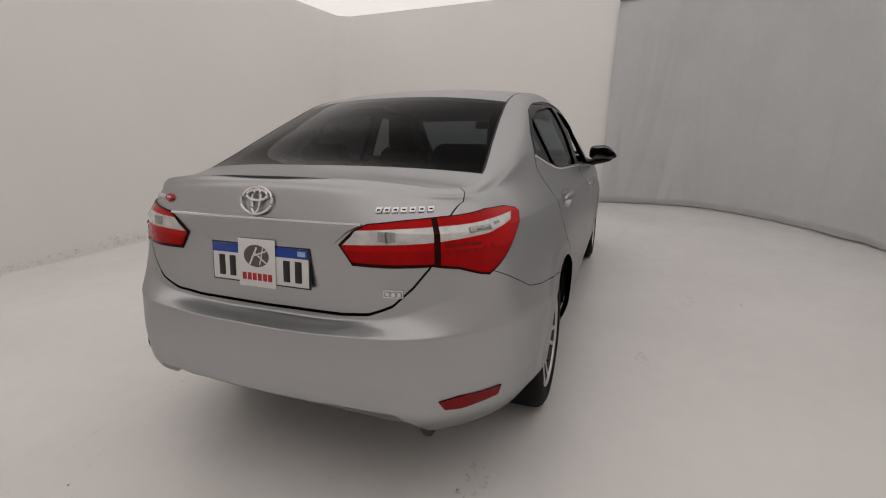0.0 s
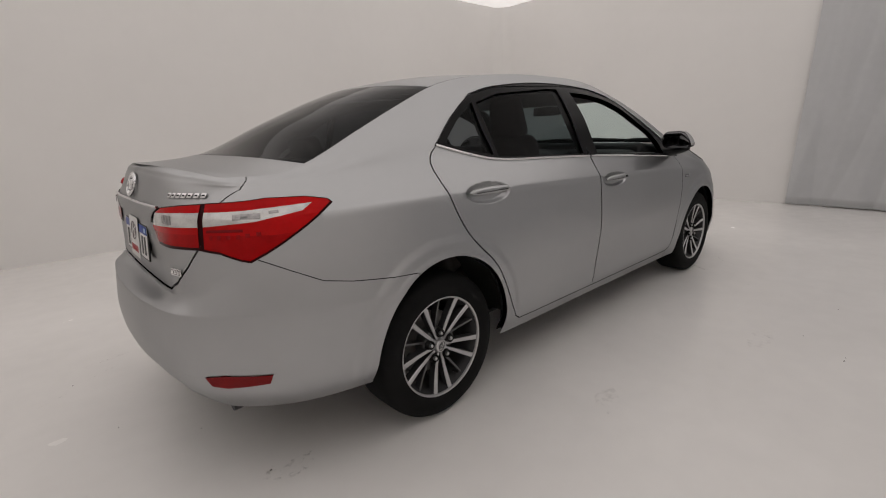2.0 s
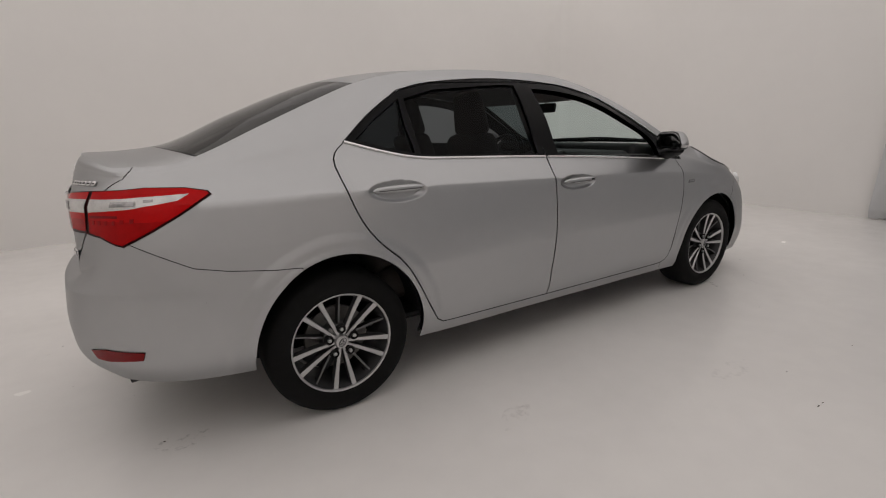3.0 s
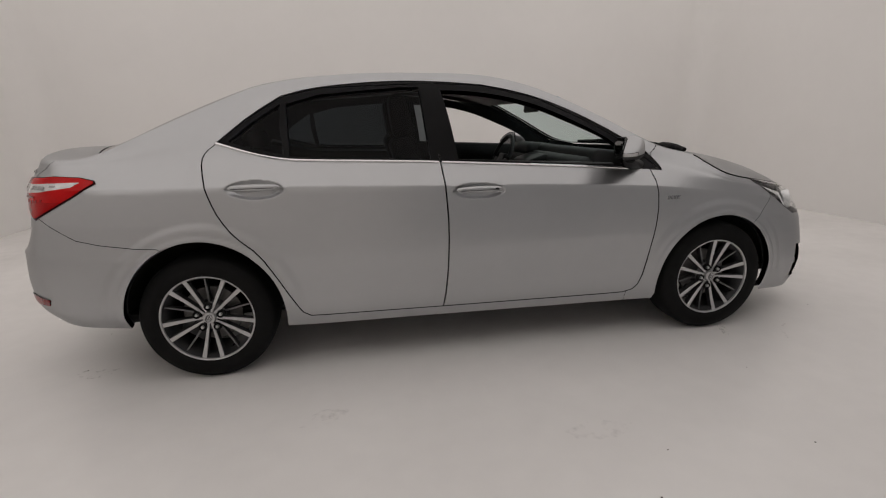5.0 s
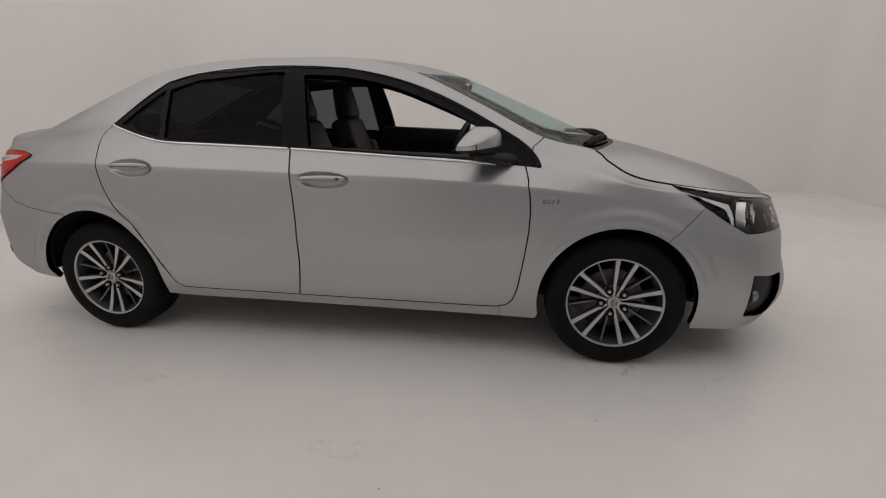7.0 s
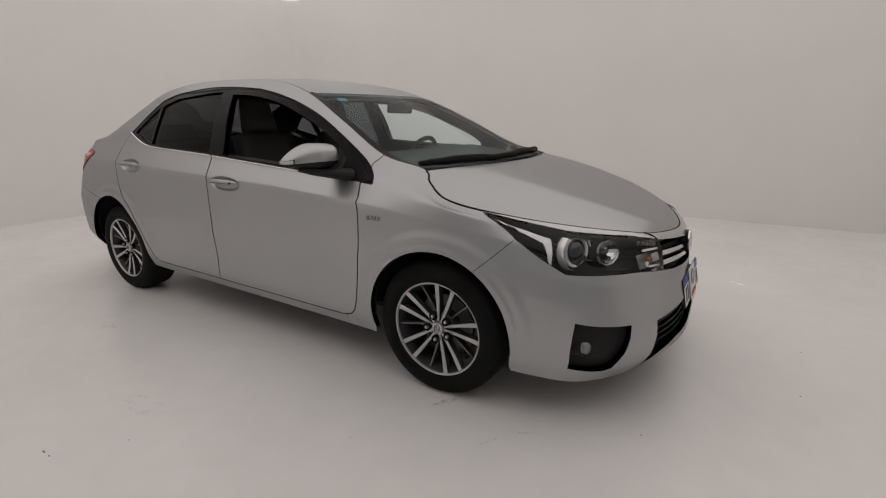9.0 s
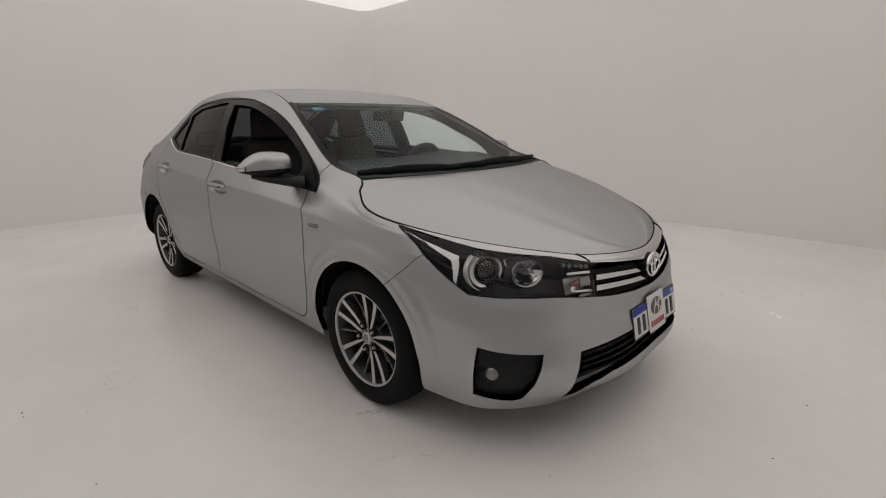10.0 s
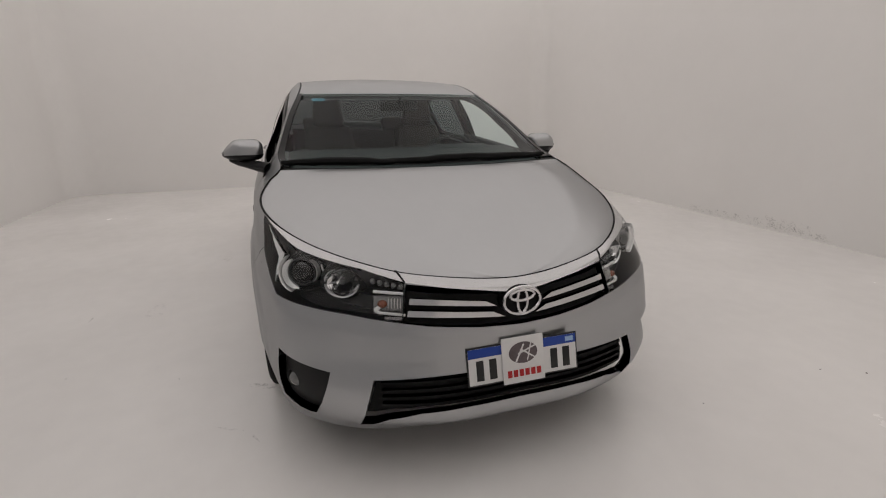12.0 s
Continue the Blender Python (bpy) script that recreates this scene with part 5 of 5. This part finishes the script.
seat(-.36)
seat(.36)
for y, z in ((-.745, .950), (.745, .993)):
    pad = part("door_pad", cushion((.95, .05, .10), (.28, y, z), (0, 3.3, 0), .015), TRIM, car, "dark padded door top")
    part("door_armrest", cushion((.62, .09, .07), (.20, y * .93, .80), (0, 2, 0), .025), TRIM, pad)
bench = part("rear_bench", cushion((.52, 1.24, .18), (-.80, 0, .45), (0, -5, 0), .06), SEAT, car, "dark leather rear bench")
part("bench_back", cushion((.16, 1.24, .60), (-1.13, 0, .79), (0, -22, 0), .06), SEAT, bench)
for y in (-.38, .38):
    part("headrest", cushion((.10, .27, .15), (-1.26, y, 1.115), (0, -15, 0), .04), SEAT, bench)
bm = bmesh.new()
box(bm, (.56, 1.22, .03), (-1.50, 0, 1.055), bevel=.01)
part("parcel_shelf", bm, TRIM, car, "dark parcel shelf")
bm = bmesh.new()
box(bm, (2.6, 1.4, .02), (-.2, 0, .30), bevel=.005)
part("cabin_floor", bm, TRIM, car, "dark carpet")
bm = bmesh.new()
box(bm, (.46, 1.36, .30), (.82, 0, .83), (0, 6, 0), bevel=.07, seg=4)
dash = part("dashboard", bm, TRIM, car, "dark padded dashboard")
part("dash_top", cushion((.50, 1.38, .10), (.93, 0, .965), (0, 7, 0), .035), TRIM, dash)
part("dial_hood", cushion((.20, .40, .09), (.70, .36, 1.0), (0, 4, 0), .035), TRIM, dash)
part("centre_stack", cushion((.16, .34, .40), (.62, 0, .78), (0, -18, 0), .03), GLOSS_BLACK, dash)
part("console", cushion((.80, .22, .26), (.15, 0, .45), (0, 0, 0), .04), TRIM, dash)
m = Matrix.Translation((.455, .36, .925)) @ pose(0, 0, 0, 0, -65, 0)
bm = bmesh.new()
tube(bm, [m @ Vector((.185 * math.cos(2 * math.pi * k / 40), .185 * math.sin(2 * math.pi * k / 40), 0)) for k in range(40)], .016, 10, closed=True)
sw = part("steering_wheel", bm, TRIM, car, "dark leather steering wheel")
bm = bmesh.new()
box(bm, (.13, .15, .05), (-.01, 0, -.02), bevel=.02, seg=3)
for a in (90, -90, 180):
    box(bm, (.12, .035, .018), (.12 * math.cos(radians(a)), .12 * math.sin(radians(a)), -.012), (0, 0, a), bevel=.005)
tube(bm, [(0, 0, -.03), (0, 0, -.28)], .035, 12)
bmesh.ops.transform(bm, matrix=m, verts=bm.verts)
part("wheel_hub", bm, TRIM, sw)
rv = part("inner_mirror", cushion((.03, .24, .065), (.565, 0, 1.285), (0, 10, 0), .012), BLACK_PLASTIC, car, "black inner rear-view mirror")
bm = bmesh.new()
tube(bm, [(.580, 0, 1.295), (.592, 0, 1.315), (.598, 0, 1.332)], .012, 8)
part("mirror_stem", bm, BLACK_PLASTIC, rv)


# the curtain
def curtain():
    way = np.array(((4.965, -.84), (4.95, -1.35), (4.84, -1.95), (4.48, -2.52), (3.72, -3.08), (2.85, -3.47), (2.0, -3.67), (1.0, -3.74), (0.0, -3.77)))
    k = np.concatenate([[0], np.cumsum(np.linalg.norm(np.diff(way, axis=0), axis=1))])
    nu, nv = 420, 110
    q = np.linspace(0, k[-1], nu + 1)
    P = spline(k, way, q)
    T = np.gradient(P, axis=0)
    T /= np.linalg.norm(T, axis=1)[:, None]
    N = np.stack([T[:, 1], -T[:, 0]], axis=1)
    verts = []
    for i in range(nu + 1):
        for j in range(nv + 1):
            h = j / nv
            z = .012 + .02 * noise.noise(Vector((q[i] * 1.3, 7, 0))) * (1 - h) + h * 3.11
            lean = q[i] + .38 * (1 - h) + .22 * noise.noise(Vector((q[i] * .35, 3 + .6 * h, 0)))
            broad = noise.noise(Vector((lean * .9, .5 * h, 0)))
            ridge = 1 - abs(noise.noise(Vector((lean * 1.7, .8 * h, 5)))) * 2
            fold = .050 * broad - .075 * max(0, ridge - .45) * (1 - .45 * h) + .020 * noise.noise(Vector((lean * 4.2, 1.0 * h, 9))) + .007 * noise.noise(Vector((lean * 12, 3 * h, 4)))
            band = .022 if z < .085 else 0
            flare = -.05 * max(0, 1 - z / .06) ** 2
            d = fold + .05 + flare - band
            slip = -.10 * (1 - h) * math.exp(-q[i] / .35)
            verts.append((P[i, 0] + N[i, 0] * d + T[i, 0] * slip, P[i, 1] + N[i, 1] * d + T[i, 1] * slip, max(z, .004)))
    faces = [(i * (nv + 1) + j, (i + 1) * (nv + 1) + j, (i + 1) * (nv + 1) + j + 1, i * (nv + 1) + j + 1) for i in range(nu) for j in range(nv)]
    ob = new("curtain", mesh_from("curtain", verts, faces, CURTAIN))
    tagged(ob, "pale grey cloth curtain hanging from a rail", "curtain")
    bm = bmesh.new()
    V = np.array(verts).reshape(nu + 1, nv + 1, 3)
    tube(bm, [(*V[i, 0, :2], V[i, 0, 2] + .022) for i in range(0, nu + 1, 3)], .020, 8)
    part("hem", bm, CURTAIN, ob, "thick sewn hem")
    bm = bmesh.new()
    tube(bm, [(P[i, 0] + N[i, 0] * .05, P[i, 1] + N[i, 1] * .05, 3.125) for i in range(0, nu + 1, 6)], .016, 8)
    for i in (10, 130, 260, 400):
        tube(bm, [(P[i, 0] + N[i, 0] * .05, P[i, 1] + N[i, 1] * .05, 3.12), (P[i, 0] + N[i, 0] * .05, P[i, 1] + N[i, 1] * .05, TOP + .02)], .006, 6)
    part("curtain_rail", bm, LAMP_GREY, ob, "grey metal curtain rail")


curtain()


# marks on the floor
def specks():
    rnd = random.Random(4)
    bm = bmesh.new()
    spots = ((-2.05, -.63, .010), (-2.16, -.16, .006), (-2.53, .73, .008), (-2.42, .12, .006), (.29, -1.96, .009), (1.05, -1.83, .008), (2.78, -.05, .009), (2.21, -.70, .007), (2.28, 1.93, .012),
             (2.61, 2.15, .010), (1.23, -1.30, .006), (.49, -1.76, .007), (.33, -1.96, .009), (2.83, .46, .009), (2.21, .96, .008), (2.18, 1.75, .008), (.28, -1.96, .008))
    for x, y, r in spots:
        r *= .62
        n = 7
        vs = [bm.verts.new((x + r * rnd.uniform(.5, 1.1) * math.cos(2 * math.pi * k / n), y + r * .7 * rnd.uniform(.5, 1.1) * math.sin(2 * math.pi * k / n), .0015)) for k in range(n)]
        top = bm.verts.new((x, y, .0015 + r * .5))
        for k in range(n):
            bm.faces.new((vs[k], vs[(k + 1) % n], top))
    tagged(part("grit", bm, GRIT, None, smooth=0), "dark crumbs of grit on the white floor", "dirt", kind="stuff")


def scuff(x, y, w, h, turn, mat, label):
    bm = bmesh.new()
    rnd = random.Random(int(abs(x * 997 + y * 131)))
    n = 28
    vs = [bm.verts.new((w / 2 * math.cos(2 * math.pi * k / n) * rnd.uniform(.75, 1.05), h / 2 * math.sin(2 * math.pi * k / n) * rnd.uniform(.75, 1.05), 0)) for k in range(n)]
    bm.faces.new(vs)
    bmesh.ops.transform(bm, matrix=pose(x, y, .0022, 0, 0, turn), verts=bm.verts)
    return tagged(part("floor_scuff", bm, mat, None, smooth=0), label, "scuff mark", kind="stuff")


specks()
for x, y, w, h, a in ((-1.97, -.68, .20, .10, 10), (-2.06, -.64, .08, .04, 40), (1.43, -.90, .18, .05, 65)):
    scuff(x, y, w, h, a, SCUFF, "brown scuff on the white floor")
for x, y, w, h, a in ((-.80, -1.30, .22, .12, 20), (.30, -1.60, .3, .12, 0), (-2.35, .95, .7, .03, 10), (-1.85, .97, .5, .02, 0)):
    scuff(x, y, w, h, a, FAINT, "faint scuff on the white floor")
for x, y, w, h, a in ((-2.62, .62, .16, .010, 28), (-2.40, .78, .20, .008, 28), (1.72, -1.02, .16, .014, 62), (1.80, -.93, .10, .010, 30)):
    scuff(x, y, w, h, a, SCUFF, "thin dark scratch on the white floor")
rnd = random.Random(9)
for k in range(9):
    x = -.95 + k * .19
    bm = bmesh.new()
    n, w, h = 20, rnd.uniform(.18, .36), rnd.uniform(.04, .15)
    vs = [bm.verts.new((x + w / 2 * math.cos(2 * math.pi * i / n) * rnd.uniform(.8, 1.05), LEFT - .004, .012 + h * (.5 + .5 * math.sin(2 * math.pi * i / n)) * rnd.uniform(.85, 1.05))) for i in range(n)]
    bm.faces.new(vs)
    tagged(part("wall_scuff", bm, SCUFF, None, smooth=0), "grey scuff at the wall's foot", "scuff mark", kind="stuff")
